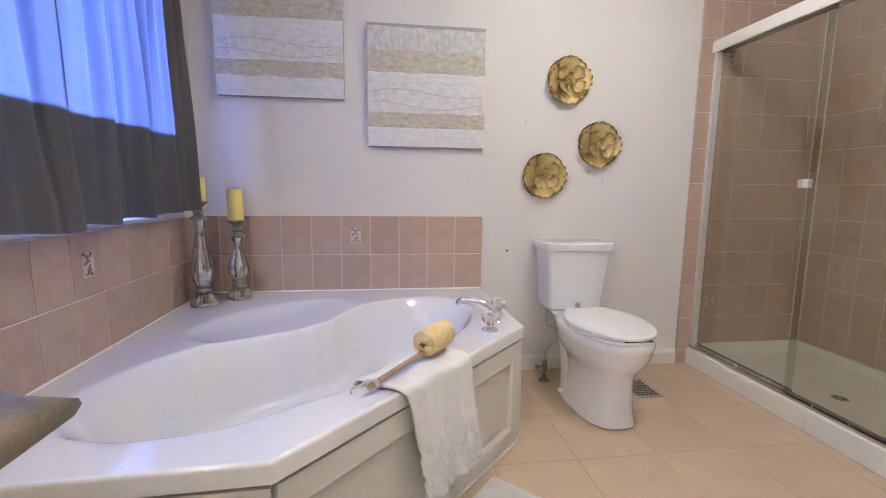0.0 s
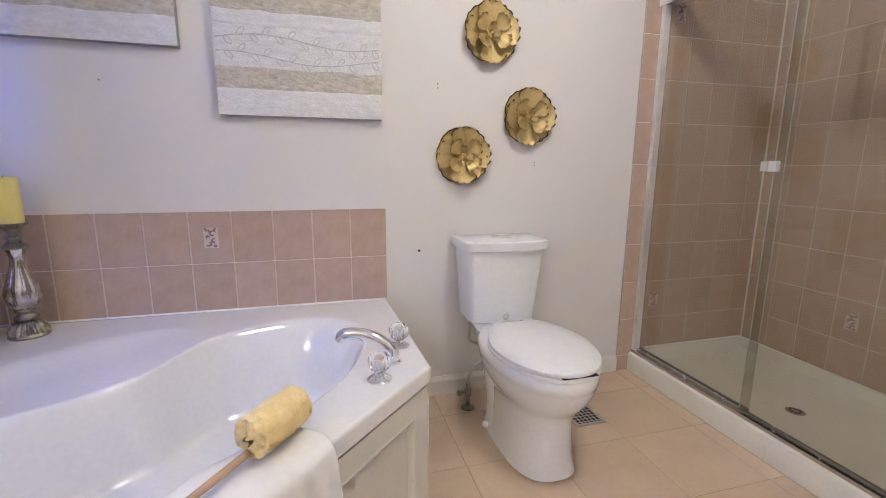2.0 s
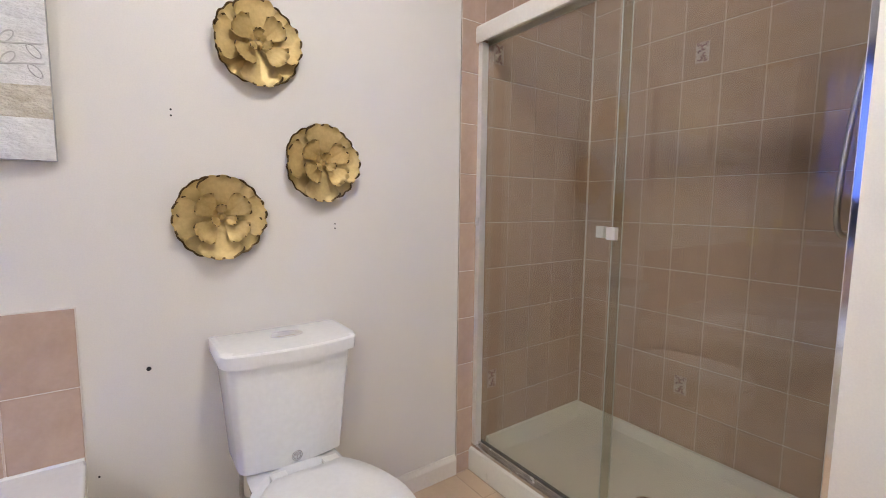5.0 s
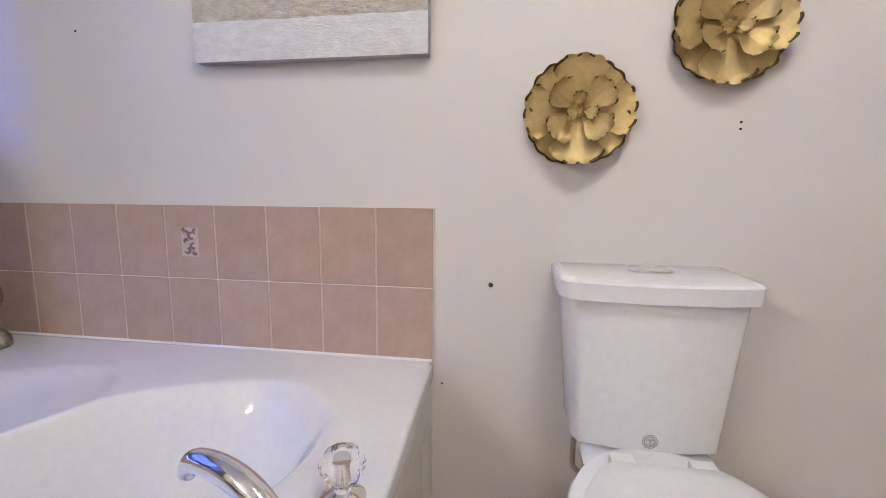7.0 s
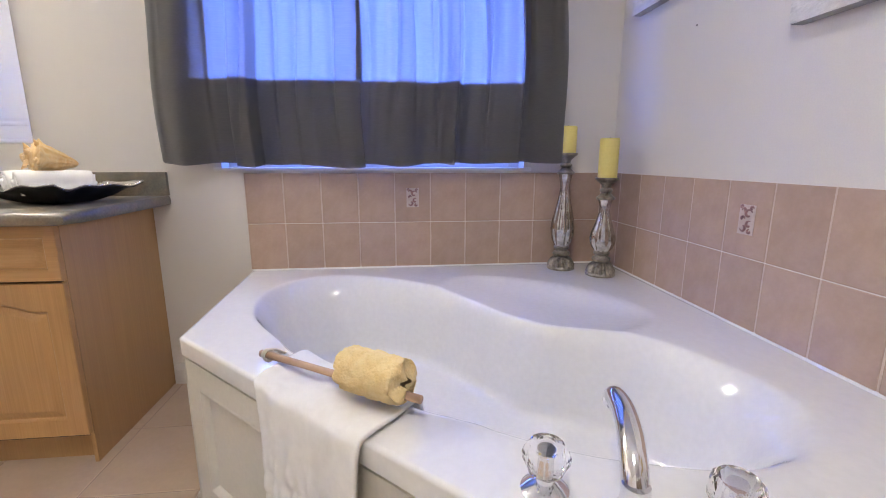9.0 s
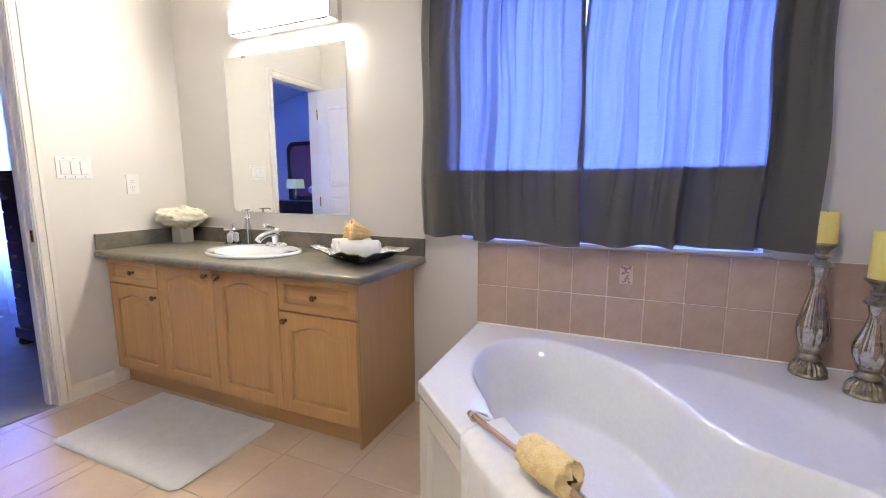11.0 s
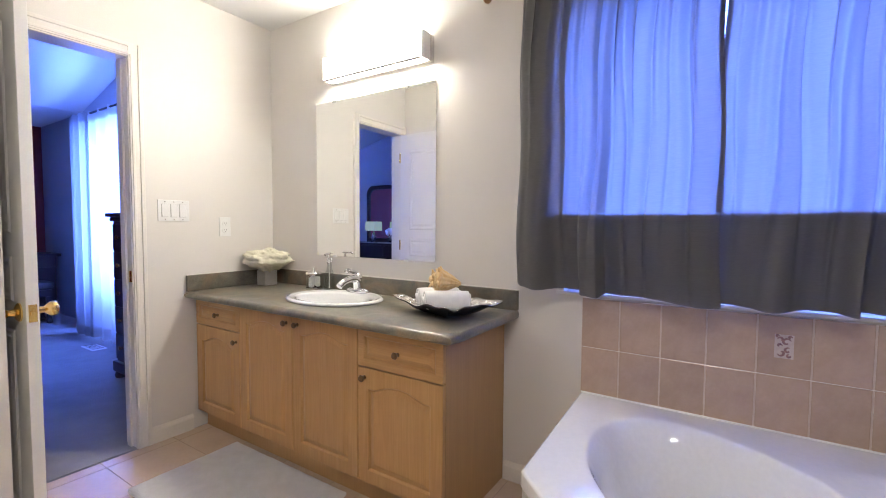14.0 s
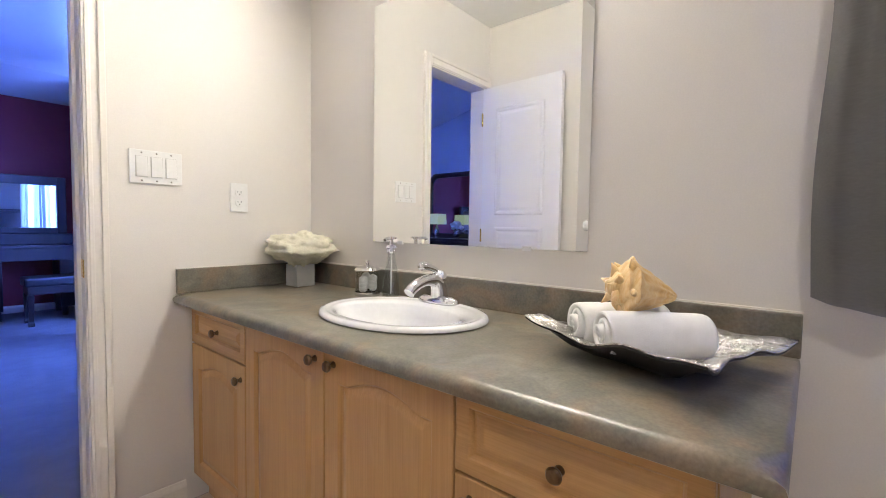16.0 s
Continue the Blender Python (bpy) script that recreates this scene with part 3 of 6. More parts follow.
for nm, x, a, b in (("glass_panel", 2.775, DYS + 0.02, -0.644), ("glass_panel", 2.8, -0.660, DYN - 0.02)):
    g = part(nm, boxes((x, a, 0.132, x + 0.006, b, 1.828), bevel=0.001), SHOWERGLASS, shower_door, world=True)
    g.visible_shadow = False
    part("polished_edge", boxes((x + 0.0005, (b if x < 2.79 else a - 0.001), 0.135, x + 0.0055, (b + 0.001 if x < 2.79 else a), 1.826)), GLASSEDGE, g, world=True)
    part("edge_strip", boxes((x - 0.001, a - 0.002, 0.122, x + 0.007, b, 0.132), bevel=0.001), RUBBER, g, world=True)
for y, x, s in ((-0.652, 2.775, -1), (-0.580, 2.806, 1)):
    part("door_pull", boxes((x + s * 0.020, y - 0.015, 1.060, x, y + 0.015, 1.098), bevel=0.003), SATIN, shower_door, "small square chrome pull", world=True)
part("jamb_clip", boxes((2.761, DYN - 0.022, 1.075, 2.769, DYN - 0.004, 1.11), bevel=0.002), WHITEPL, shower_door, world=True)

hand_shower = thing("hand_shower", pose(3.09, ALCOVE_S, 1.2), "chrome hand shower hose and wall elbow", "shower hose")
bm = bmesh.new()
tube(bm, bow([(3.151, ALCOVE_S + 0.03, 1.95), (3.12, ALCOVE_S + 0.06, 1.75), (3.079, ALCOVE_S + 0.10, 1.45), (3.039, ALCOVE_S + 0.11, 1.20), (3.039, ALCOVE_S + 0.10, 1.10), (3.074, ALCOVE_S + 0.07, 1.103), (3.11, ALCOVE_S + 0.05, 1.11)]), 0.007, 10)
part("hose", bm, HOSE, hand_shower, "braided metal hose", smooth=True, world=True)
bm = bmesh.new()
lathe(bm, [(0, 0), (0.03, 0), (0.03, 0.006), (0.014, 0.012), (0.014, 0.05), (0.018, 0.055), (0.018, 0.07), (0, 0.072)], 20, Matrix.Translation((3.12, ALCOVE_S, 1.09)) @ Matrix.Rotation(radians(-90), 4, "X"))
part("elbow", bm, CHROME, hand_shower, smooth=40, world=True)
bm = bmesh.new()
lathe(bm, [(0, 0), (0.03, 0), (0.03, 0.006), (0.012, 0.012), (0.012, 0.06), (0, 0.062)], 20, Matrix.Translation((3.151, ALCOVE_S, 1.96)) @ Matrix.Rotation(radians(-90), 4, "X"))
part("wall_bracket", bm, CHROME, hand_shower, smooth=40, world=True)

# ---- corner tub ----
TUB = [(0.0, 0.0), (0.0, -1.547), (0.709, -1.520), (1.496, -0.700), (1.464, 0.0)]
TC = Vector((0.80, -0.86))
DECK = 0.492
RIM = [(0, 0.345), (10, 0.40), (28, 0.56), (44, 0.73), (54, 0.775), (63, 0.76), (75, 0.655), (88, 0.54), (105, 0.375), (120, 0.338), (135, 0.335), (150, 0.375), (165, 0.44), (182, 0.55), (195, 0.66), (207, 0.762), (217, 0.785), (226, 0.745), (242, 0.60), (259, 0.43), (274, 0.355), (292, 0.29), (315, 0.262), (338, 0.29)]


def rim_radius(a):
    """Radius of the basin's rim at an angle in degrees, smoothly between the set ones."""
    a %= 360
    n = len(RIM)
    for k in range(n):
        a1, a2 = RIM[k][0], RIM[(k + 1) % n][0] + (360 if k == n - 1 else 0)
        if a1 <= a < a2:
            t = (a - a1) / (a2 - a1)
            p0, p1, p2, p3 = RIM[k - 1][1], RIM[k][1], RIM[(k + 1) % n][1], RIM[(k + 2) % n][1]
            return 0.5 * (2 * p1 + (p2 - p0) * t + (2 * p0 - 5 * p1 + 4 * p2 - p3) * t * t + (3 * p1 - p0 - 3 * p2 + p3) * t ** 3)
    return RIM[0][1]


def tub_edge(a, inset=0.0):
    """Where the ray at that angle leaves the tub's outline."""
    d = Vector((math.cos(radians(a)), math.sin(radians(a))))
    best = 9.0
    for k in range(len(TUB)):
        p, q = Vector(TUB[k]), Vector(TUB[(k + 1) % len(TUB)])
        e = q - p
        nrm = Vector((-e.y, e.x)).normalized()
        if nrm.dot(TC - p) < 0:
            nrm = -nrm
        den = -nrm.dot(d)
        if den > 1e-6:
            best = min(best, (nrm.dot(TC - p) - inset) / den)
    return best


def seat_dip(x, y):
    """The shallow scooped seat in the tub's wall corner."""
    p = Vector((x, y)) - Vector((0.47, -0.47))
    u, v = p.dot(Vector((0.707, 0.707))), p.dot(Vector((0.707, -0.707)))
    r = (u / 0.36) ** 2 + (v / (0.165 if v < 0 else 0.32)) ** 2
    return 0.024 * (1 - r) ** 0.75 if r < 1 else 0.0


angles = sorted(set([k * 1.5 for k in range(240)] + [round(math.degrees(math.atan2(p[1] - TC.y, p[0] - TC.x)) % 360, 3) for p in TUB]))
bm = bmesh.new()
rows = []
for f, z in ((0.30, 0.214), (0.66, 0.216), (0.745, 0.220), (0.782, 0.229), (0.808, 0.248), (0.836, 0.290), (0.868, 0.352), (0.90, 0.412), (0.935, 0.450), (0.958, 0.469), (0.974, 0.480), (0.985, 0.4868), (0.996, 0.4905), (1.008, 0.4918), (1.03, DECK - 0.0001)):
    row = []
    for a in angles:
        x, y = TC.x + f * rim_radius(a) * math.cos(radians(a)), TC.y + f * rim_radius(a) * math.sin(radians(a))
        row.append((x, y, z - seat_dip(x, y) * min(1.0, max(0.0, (f - 0.87) / 0.12))))
    rows.append(row)
for s in [k / 26 for k in range(1, 25)] + [0.96]:
    row = []
    for a in angles:
        r0, r1 = 1.03 * rim_radius(a), tub_edge(a, 0.006)
        r = r0 + (r1 - r0) * s
        x, y = TC.x + r * math.cos(radians(a)), TC.y + r * math.sin(radians(a))
        row.append((x, y, DECK - seat_dip(x, y)))
    rows.append(row)
for inset, z in ((0.006, DECK), (0.001, DECK - 0.004), (0.0, DECK - 0.010), (0.0, DECK - 0.048), (0.012, DECK - 0.052), (0.03, DECK - 0.052)):
    rows.append([(TC.x + tub_edge(a, inset) * math.cos(radians(a)), TC.y + tub_edge(a, inset) * math.sin(radians(a)), z) for a in angles])
rings(bm, rows, cap0=True, cap1=False)
bathtub = thing("corner_bathtub", pose(0.7, -0.75, 0), "white acrylic corner bathtub with cream panelled apron", "bathtub")
part("basin", bm, ACRYL, bathtub, smooth=50, world=True)
bm = bmesh.new()
for p, q in (((0.008, -0.008), (1.462, -0.008)), ((0.008, -0.008), (0.008, -1.545))):
    tube(bm, [(p[0], p[1], DECK + 0.001), (q[0], q[1], DECK + 0.001)], 0.006, 8)
part("caulk", bm, ACRYL, bathtub, world=True)
bm = bmesh.new()
lathe(bm, [(0, 0), (0.03, 0), (0.03, 0.003), (0.024, 0.005), (0, 0.005)], 24, Matrix.Translation((0.95, -0.62, 0.216)))
part("drain", bm, CHROME, bathtub, smooth=40, world=True)


def apron(a, b, name):
    """A framed panel from floor to rim between two points of the plan."""
    a, b = Vector((*a, 0)), Vector((*b, 0))
    d = (b - a).normalized()
    length = (b - a).length
    m = Matrix.Translation(a) @ Matrix(((d.x, -d.y, 0, 0), (d.y, d.x, 0, 0), (0, 0, 1, 0), (0, 0, 0, 1)))
    z1 = DECK - 0.058
    fr = 0.065
    bm = boxes((fr, -0.004, fr, length - fr, 0.008, z1 - fr))
    bm.transform(m)
    panel = part(name, bm, APRON, bathtub, "cream framed apron panel", world=True)
    for nm, r in (("stile", (0, 0, 0, fr, 0.022, z1)), ("stile", (length - fr, 0, 0, length, 0.022, z1)), ("rail", (fr, 0, z1 - fr, length - fr, 0.022, z1)), ("rail", (fr, 0, 0, length - fr, 0.022, fr)), ("base_trim", (0, 0.0225, 0, length, 0.030, 0.012))):
        bm = boxes(r)
        bm.transform(m)
        part(nm, bm, APRON, panel, world=True)
    x0, x1, y0, y1 = fr, length - fr, fr, z1 - fr
    bm = bmesh.new()
    rings(bm, [[(x0 + i, h, y0 + i), (x1 - i, h, y0 + i), (x1 - i, h, y1 - i), (x0 + i, h, y1 - i)] for i, h in ((-0.002, 0.0222), (0.006, 0.0235), (0.014, 0.018), (0.022, 0.0085))], False, False)
    bm.transform(m)
    part("moulding", bm, APRON, panel, world=True)


OUT = Vector((0.7215, -0.6925))
apron((1.466, -0.693), (0.700, -1.492), "apron_panel")
apron((1.440, -0.002), (1.468, -0.700), "apron_panel")
apron((0.702, -1.496), (0.003, -1.520), "apron_panel")

# tub filler and its crystal handles
AX = Vector((-0.767, 0.641))
tub_faucet = thing("tub_faucet", pose(1.392, -0.648, DECK), "chrome curved tub spout on the tub deck", "faucet")
bm = bmesh.new()
lathe(bm, [(0, 0), (0.026, 0), (0.026, 0.006), (0.020, 0.012), (0.018, 0.045), (0, 0.046)], 24)
part("base", bm, CHROME, tub_faucet, smooth=40)
bm = bmesh.new()
line = bow([(0, 0, 0.015), (-0.010, 0.004, 0.042), (-0.05, 0.018, 0.072), (-0.10, 0.032, 0.086), (-0.142, 0.040, 0.086), (-0.156, 0.042, 0.066)], 6)
tube(bm, line, [0.017 + 0.004 * math.sin(math.pi * k / (len(line) - 1)) - 0.004 * k / (len(line) - 1) for k in range(len(line))], 16)
part("spout", bm, CHROME, tub_faucet, smooth=60)


def tub_handle(x, y):
    h = thing("crystal_tap", pose(x, y, DECK), "faceted clear crystal tap on a chrome base", "tap", "tub taps")
    bm = bmesh.new()
    lathe(bm, [(0, 0), (0.034, 0), (0.034, 0.004), (0.026, 0.010), (0.013, 0.016), (0.011, 0.030), (0, 0.031)], 24)
    part("base", bm, CHROME, h, smooth=40)
    bm = bmesh.new()
    lathe(bm, [(0, 0.026), (0.018, 0.027), (0.028, 0.036), (0.033, 0.046), (0.034, 0.056), (0.031, 0.066), (0.024, 0.074), (0.012, 0.078), (0, 0.0785)], 32, Matrix(), 8, 0.13, (0.03, 0.072))
    part("knob", bm, CRYSTAL, h, "faceted crystal knob")
    bm = bmesh.new()
    lathe(bm, [(0, 0.028), (0.008, 0.028), (0.008, 0.055), (0.012, 0.058), (0.012, 0.061), (0, 0.061)], 14)
    part("core", bm, CHROME, h, smooth=40)
    return h


tub_handle(1.338, -0.750)
tub_handle(1.428, -0.538)

# towel over the tub's edge
P0 = Vector((1.496, -0.70))
DIR = Vector((-0.6925, -0.7215))
prof = bow([(-0.20, 0.34), (-0.172, 0.42), (-0.152, 0.482), (-0.13, 0.499), (-0.07, 0.498), (-0.02, 0.499), (0.008, 0.490), (0.017, 0.465), (0.021, 0.40), (0.027, 0.30), (0.032, 0.21), (0.034, 0.130)], 8)
tn = len(prof) - 1


def towel_point(u, v):
    k = v * tn
    i = min(int(k), tn - 1)
    p = prof[i].lerp(prof[i + 1], k - i)
    fall = max(0.0, (v - 0.55) / 0.45)
    w = 0.165 + 0.012 * math.sin(6 * v) - 0.022 * fall
    t = 0.60 + (u - 0.5) * 2 * w + 0.008 * math.sin(9 * v) - 0.075 * fall
    fold = 0.007 * fall * (math.sin(17 * u + 1.5 * v) + 0.6 * math.sin(31 * u + 2)) + 0.006 * fall
    rows_ = v * 25
    waffle = 0.0095 * max(0.0, min(1.0, (v - 0.74) * 12)) * (0.5 + 0.5 * math.sin(u * 2 * math.pi * 8.5 + (math.pi if int(rows_) % 2 else 0))) ** 1.3 * abs(math.sin(rows_ * math.pi)) ** 0.8
    out = p.x + fold + waffle
    lift = 0.004 * math.sin(13 * u + 4 * v) * (1 - fall) + 0.004
    q = P0 + DIR * t + OUT * out
    return (q.x, q.y, p.y + lift - 0.02 * fall * (u - 0.5))


bm = bmesh.new()
prof = [Vector((a[0], a[1], 0)) for a in prof]
sheet(bm, 72, 150, towel_point)
thicken(bm, 0.007)
solo("hand_towel", bm, TOWEL, "white terry hand towel draped over the tub edge", "towel", smooth=True, at=(1.07, -1.11, 0.3))

# loofah brush lying on the towel
loofah = thing("loofah_brush", look((0.953, -1.178, 0.522), (1.142, -0.933, 0.535)), "straw-coloured loofah sponge on a wooden stick with cord", "bath brush")
bm = bmesh.new()
tube(bm, [(0, 0, 0.10), (0.001, 0.002, -0.05), (0, 0, -0.335)], [0.0085, 0.0075, 0.008], 12)
part("stick", bm, STICK, loofah, smooth=True)
bm = bmesh.new()


def sponge_point(u, v):
    a = 2 * math.pi * u
    prof_ = [(0.0, 0.010), (0.02, 0.026), (0.045, 0.038), (0.08, 0.0415), (0.5, 0.0435), (0.92, 0.0415), (0.955, 0.038), (0.98, 0.026), (1.0, 0.010)]
    r = 0.0
    for (a0, r0), (a1, r1) in zip(prof_, prof_[1:]):
        if a0 <= v <= a1:
            r = r0 + (r1 - r0) * (v - a0) / (a1 - a0)
    p = Vector((math.cos(a), math.sin(a), 0)) * r
    z = -0.155 - 0.155 * v
    bump = 0.0045 * noise.noise(Vector((p.x, p.y, z)) * 60) + 0.003 * noise.noise(Vector((p.x, p.y, z)) * 170)
    dent = 0.012 if (v < 0.06 or v > 0.95) else 0.0
    return (p.x * (1 + bump * 18), p.y * (1 + bump * 18) + 0.025, z + bump + (-dent if v < 0.5 else dent) * (0.5 + 0.5 * math.cos(3 * a)))


sheet(bm, 64, 46, sponge_point)
bmesh.ops.remove_doubles(bm, verts=bm.verts, dist=0.0004)
part("sponge", bm, LOOFAH, loofah, "rough loofah sponge", smooth=True)
bm = bmesh.new()
tube(bm, bow([(0.0, 0.012, 0.085), (-0.02, 0.006, 0.075), (-0.045, -0.012, 0.082), (-0.06, -0.020, 0.10), (-0.05, -0.022, 0.115)]), 0.003, 8)
tube(bm, bow([(0.0, 0.012, 0.082), (-0.018, -0.004, 0.066), (-0.038, -0.016, 0.062), (-0.052, -0.021, 0.075)]), 0.003, 8)
tube(bm, [(0.0125 * math.cos(a), 0.0125 * math.sin(a), 0.084 - 0.0011 * a) for a in [k * 0.4 for k in range(32)]], 0.0025, 6)
part("cord", bm, ROPE, loofah, "knotted pale cord", smooth=True)

# candle holders in the tub corner


def candle_holder(x, y, tall, candle):
    h = thing("candle_holder", pose(x, y, DECK), "fluted antique-silver candle holder with mercury glass body", "candle holder", "candle holders on the tub deck")
    s = tall
    bm = bmesh.new()
    lathe(bm, [(0, 0), (0.056, 0), (0.058, 0.006), (0.055, 0.013), (0.057, 0.016), (0.054, 0.028), (0.046, 0.042), (0.034, 0.052), (0.027, 0.056), (0.034, 0.060), (0.036, 0.066), (0.034, 0.072), (0.026, 0.077), (0.024, 0.083), (0.031, 0.088), (0.032, 0.094), (0.028, 0.099), (0, 0.099)], 120, Matrix(), 20, 0.16, (0.015, 0.05))
    part("foot", bm, PEWTER, h, "fluted silver foot", smooth=40)
    b0, b1 = 0.099, s - 0.085
    L = b1 - b0
    bm = bmesh.new()
    lathe(bm, [(0, b0), (0.030, b0), (0.041, b0 + 0.07 * L), (0.048, b0 + 0.16 * L), (0.050, b0 + 0.25 * L), (0.046, b0 + 0.36 * L), (0.036, b0 + 0.50 * L), (0.026, b0 + 0.65 * L), (0.0205, b0 + 0.78 * L), (0.0205, b0 + 0.86 * L), (0.025, b0 + 0.95 * L), (0.028, b1), (0, b1)], 66, Matrix(), 11, 0.10, (b0 + 0.03 * L, b0 + 0.80 * L))
    part("body", bm, MERCURY, h, "fluted mercury glass body", smooth=30)
    bm = bmesh.new()
    lathe(bm, [(0, b1), (0.034, b1), (0.036, b1 + 0.008), (0.026, b1 + 0.016), (0.017, b1 + 0.026), (0.024, b1 + 0.034), (0.024, b1 + 0.040), (0.016, b1 + 0.046), (0.020, b1 + 0.058), (0.036, b1 + 0.072), (0.043, b1 + 0.078), (0.043, s), (0.036, s), (0.034, s - 0.003), (0, s - 0.003)], 40)
    part("cup", bm, PEWTER, h, "silver drip cup", smooth=40)
    c = thing("pillar_candle", pose(x, y, DECK + s - 0.003), "pale yellow pillar candle on a silver holder", "candle", "pillar candles")
    bm = bmesh.new()
    lathe(bm, [(0, 0), (0.035, 0), (0.036, 0.004), (0.036, candle - 0.004), (0.033, candle), (0.028, candle - 0.003), (0.01, candle - 0.008), (0, candle - 0.008)], 32)
    part("wax", bm, WAX, c, smooth=40)
    bm = bmesh.new()
    tube(bm, [(0, 0, candle - 0.009), (0.001, 0, candle + 0.004)], 0.0012, 6)
    part("wick", bm, DARK, c, "dark wick")


candle_holder(0.096, -0.250, 0.482, 0.108)
candle_holder(0.220, -0.132, 0.388, 0.150)

# ---- toilet ----
toilet = thing("toilet", pose(1.948, 0, 0) @ Matrix.Scale(1.02, 4), "white two-piece porcelain toilet with closed lid", "toilet")


def egg(z, rx, back, front, e=2.2, cy=None, n=56):
    """A ring that is blunt behind and long in front."""
    mid = back + min(0.42 * (front - back), rx) if cy is None else cy
    row = []
    for k in range(n):
        a = 2 * math.pi * k / n
        c, s = math.cos(a), math.sin(a)
        x = rx * math.copysign(abs(c) ** (2 / e), c)
        ly = (front - mid) if s < 0 else (mid - back)
        y = -mid + ly * math.copysign(abs(s) ** (2 / e), s)
        row.append((x, y, z))
    return row


def blunt(z, rx, back, front, n=64):
    """An oval cut straight across behind, narrower at the cut."""
    mid = 0.50
    row = []
    for k in range(n):
        a = -math.pi / 2 + 2 * math.pi * k / n
        c, s = math.cos(a), math.sin(a)
        if s < 0:
            row.append((rx * math.copysign(abs(c) ** 0.92, c), -mid + (front - mid) * s, z))
        else:
            e = abs(s) ** 0.35
            row.append((rx * (1 - 0.28 * e ** 3) * math.copysign(abs(c) ** 0.40, c), -mid + (mid - back) * min(1.0, abs(s) ** 0.8 * 1.06), z))
    return row


bm = bmesh.new()
rings(bm, [egg(z, rx, bk, ft, e, 0.44) for z, rx, bk, ft, e in ((0.0, 0.122, 0.235, 0.672, 2.7), (0.007, 0.128, 0.23, 0.678, 2.7), (0.03, 0.124, 0.235, 0.674, 2.6), (0.08, 0.117, 0.24, 0.668, 2.5), (0.15, 0.114, 0.24, 0.668, 2.4), (0.205, 0.116, 0.24, 0.672, 2.3), (0.232, 0.124, 0.235, 0.682, 2.25), (0.255, 0.138, 0.23, 0.700, 2.2), (0.28, 0.155, 0.22, 0.722, 2.2), (0.31, 0.170, 0.21, 0.742, 2.2), (0.345, 0.179, 0.20, 0.756, 2.2), (0.362, 0.181, 0.195, 0.760, 2.2), (0.366, 0.183, 0.19, 0.763, 2.2), (0.396, 0.184, 0.19, 0.765, 2.2), (0.404, 0.177, 0.194, 0.758, 2.2))])
part("bowl", bm, PORC, toilet, smooth=50)
bm = bmesh.new()
rings(bm, [egg(0.0, 0.128, 0.21, 0.55, 2.8, 0.36), egg(0.012, 0.130, 0.205, 0.55, 2.8, 0.36), egg(0.05, 0.118, 0.21, 0.50, 2.6, 0.36), egg(0.12, 0.112, 0.20, 0.44, 2.5, 0.33), egg(0.24, 0.118, 0.17, 0.42, 2.4, 0.30), egg(0.33, 0.125, 0.12, 0.40, 2.6, 0.27), egg(0.385, 0.13, 0.07, 0.36, 3.0, 0.22), egg(0.392, 0.12, 0.08, 0.34, 3.0, 0.22)])
part("trapway", bm, PORC, toilet, smooth=50)
bm = bmesh.new()
lathe(bm, [(0, 0), (0.014, 0), (0.014, 0.008), (0.009, 0.018), (0, 0.02)], 16, Matrix.Translation((-0.128, -0.34, 0.028)) @ Matrix.Rotation(radians(-60), 4, "Y"))
part("bolt_cap", bm, PORC, toilet, smooth=40)
bm = bmesh.new()
rings(bm, [blunt(0.405, 0.170, 0.302, 0.755), blunt(0.407, 0.180, 0.296, 0.763), blunt(0.416, 0.180, 0.296, 0.763), blunt(0.420, 0.175, 0.30, 0.758)])
part("seat", bm, WHITEPL, toilet, smooth=50)
bm = bmesh.new()
rings(bm, [blunt(0.4225, 0.170, 0.302, 0.753), blunt(0.424, 0.179, 0.294, 0.761), blunt(0.434, 0.179, 0.294, 0.761), blunt(0.439, 0.174, 0.299, 0.756), blunt(0.4435, 0.13, 0.33, 0.70)])
part("lid", bm, WHITEPL, toilet, smooth=40)
# Dark filler painting the shade in the slit between seat and lid.
part("lid_gap_shade", boxes((-0.05, -0.758, 0.4195, 0.07, -0.72, 0.4228)), DARK, toilet)
for s in (-1, 1):
    part("hinge_block", boxes((s * 0.07 - 0.022, -0.292, 0.404, s * 0.07 + 0.022, -0.262, 0.434), bevel=0.006), WHITEPL, toilet)


def tank_ring(z, w, d0, d1, bulge, n=60, r=0.03):
    """A tank's outline: flat behind, rounded corners, a front that bows."""
    row = []
    for k in range(n + 1):
        x = -w + 2 * w * k / n
        e = abs(x) / w
        row.append((x, -(d1 + bulge * (1 - e * e) - r * max(0, (e - 0.86) / 0.14) ** 3), z))
    return row + [(w, -d0 - 0.004, z), (w - 0.006, -d0, z), (-w + 0.006, -d0, z), (-w, -d0 - 0.004, z)]


bm = bmesh.new()
rings(bm, [tank_ring(0.394, 0.135, 0.03, 0.165, 0.018), tank_ring(0.402, 0.147, 0.022, 0.178, 0.022), tank_ring(0.55, 0.158, 0.02, 0.19, 0.024), tank_ring(0.71, 0.172, 0.018, 0.20, 0.026)])
part("tank", bm, PORC, toilet, smooth=50)
bm = bmesh.new()
rings(bm, [tank_ring(0.711, 0.178, 0.014, 0.205, 0.027), tank_ring(0.714, 0.186, 0.010, 0.212, 0.028), tank_ring(0.747, 0.188, 0.010, 0.214, 0.028), tank_ring(0.7525, 0.184, 0.013, 0.210, 0.027), tank_ring(0.7545, 0.174, 0.03, 0.19, 0.025)])
part("tank_lid", bm, PORC, toilet, smooth=40)
bm = bmesh.new()
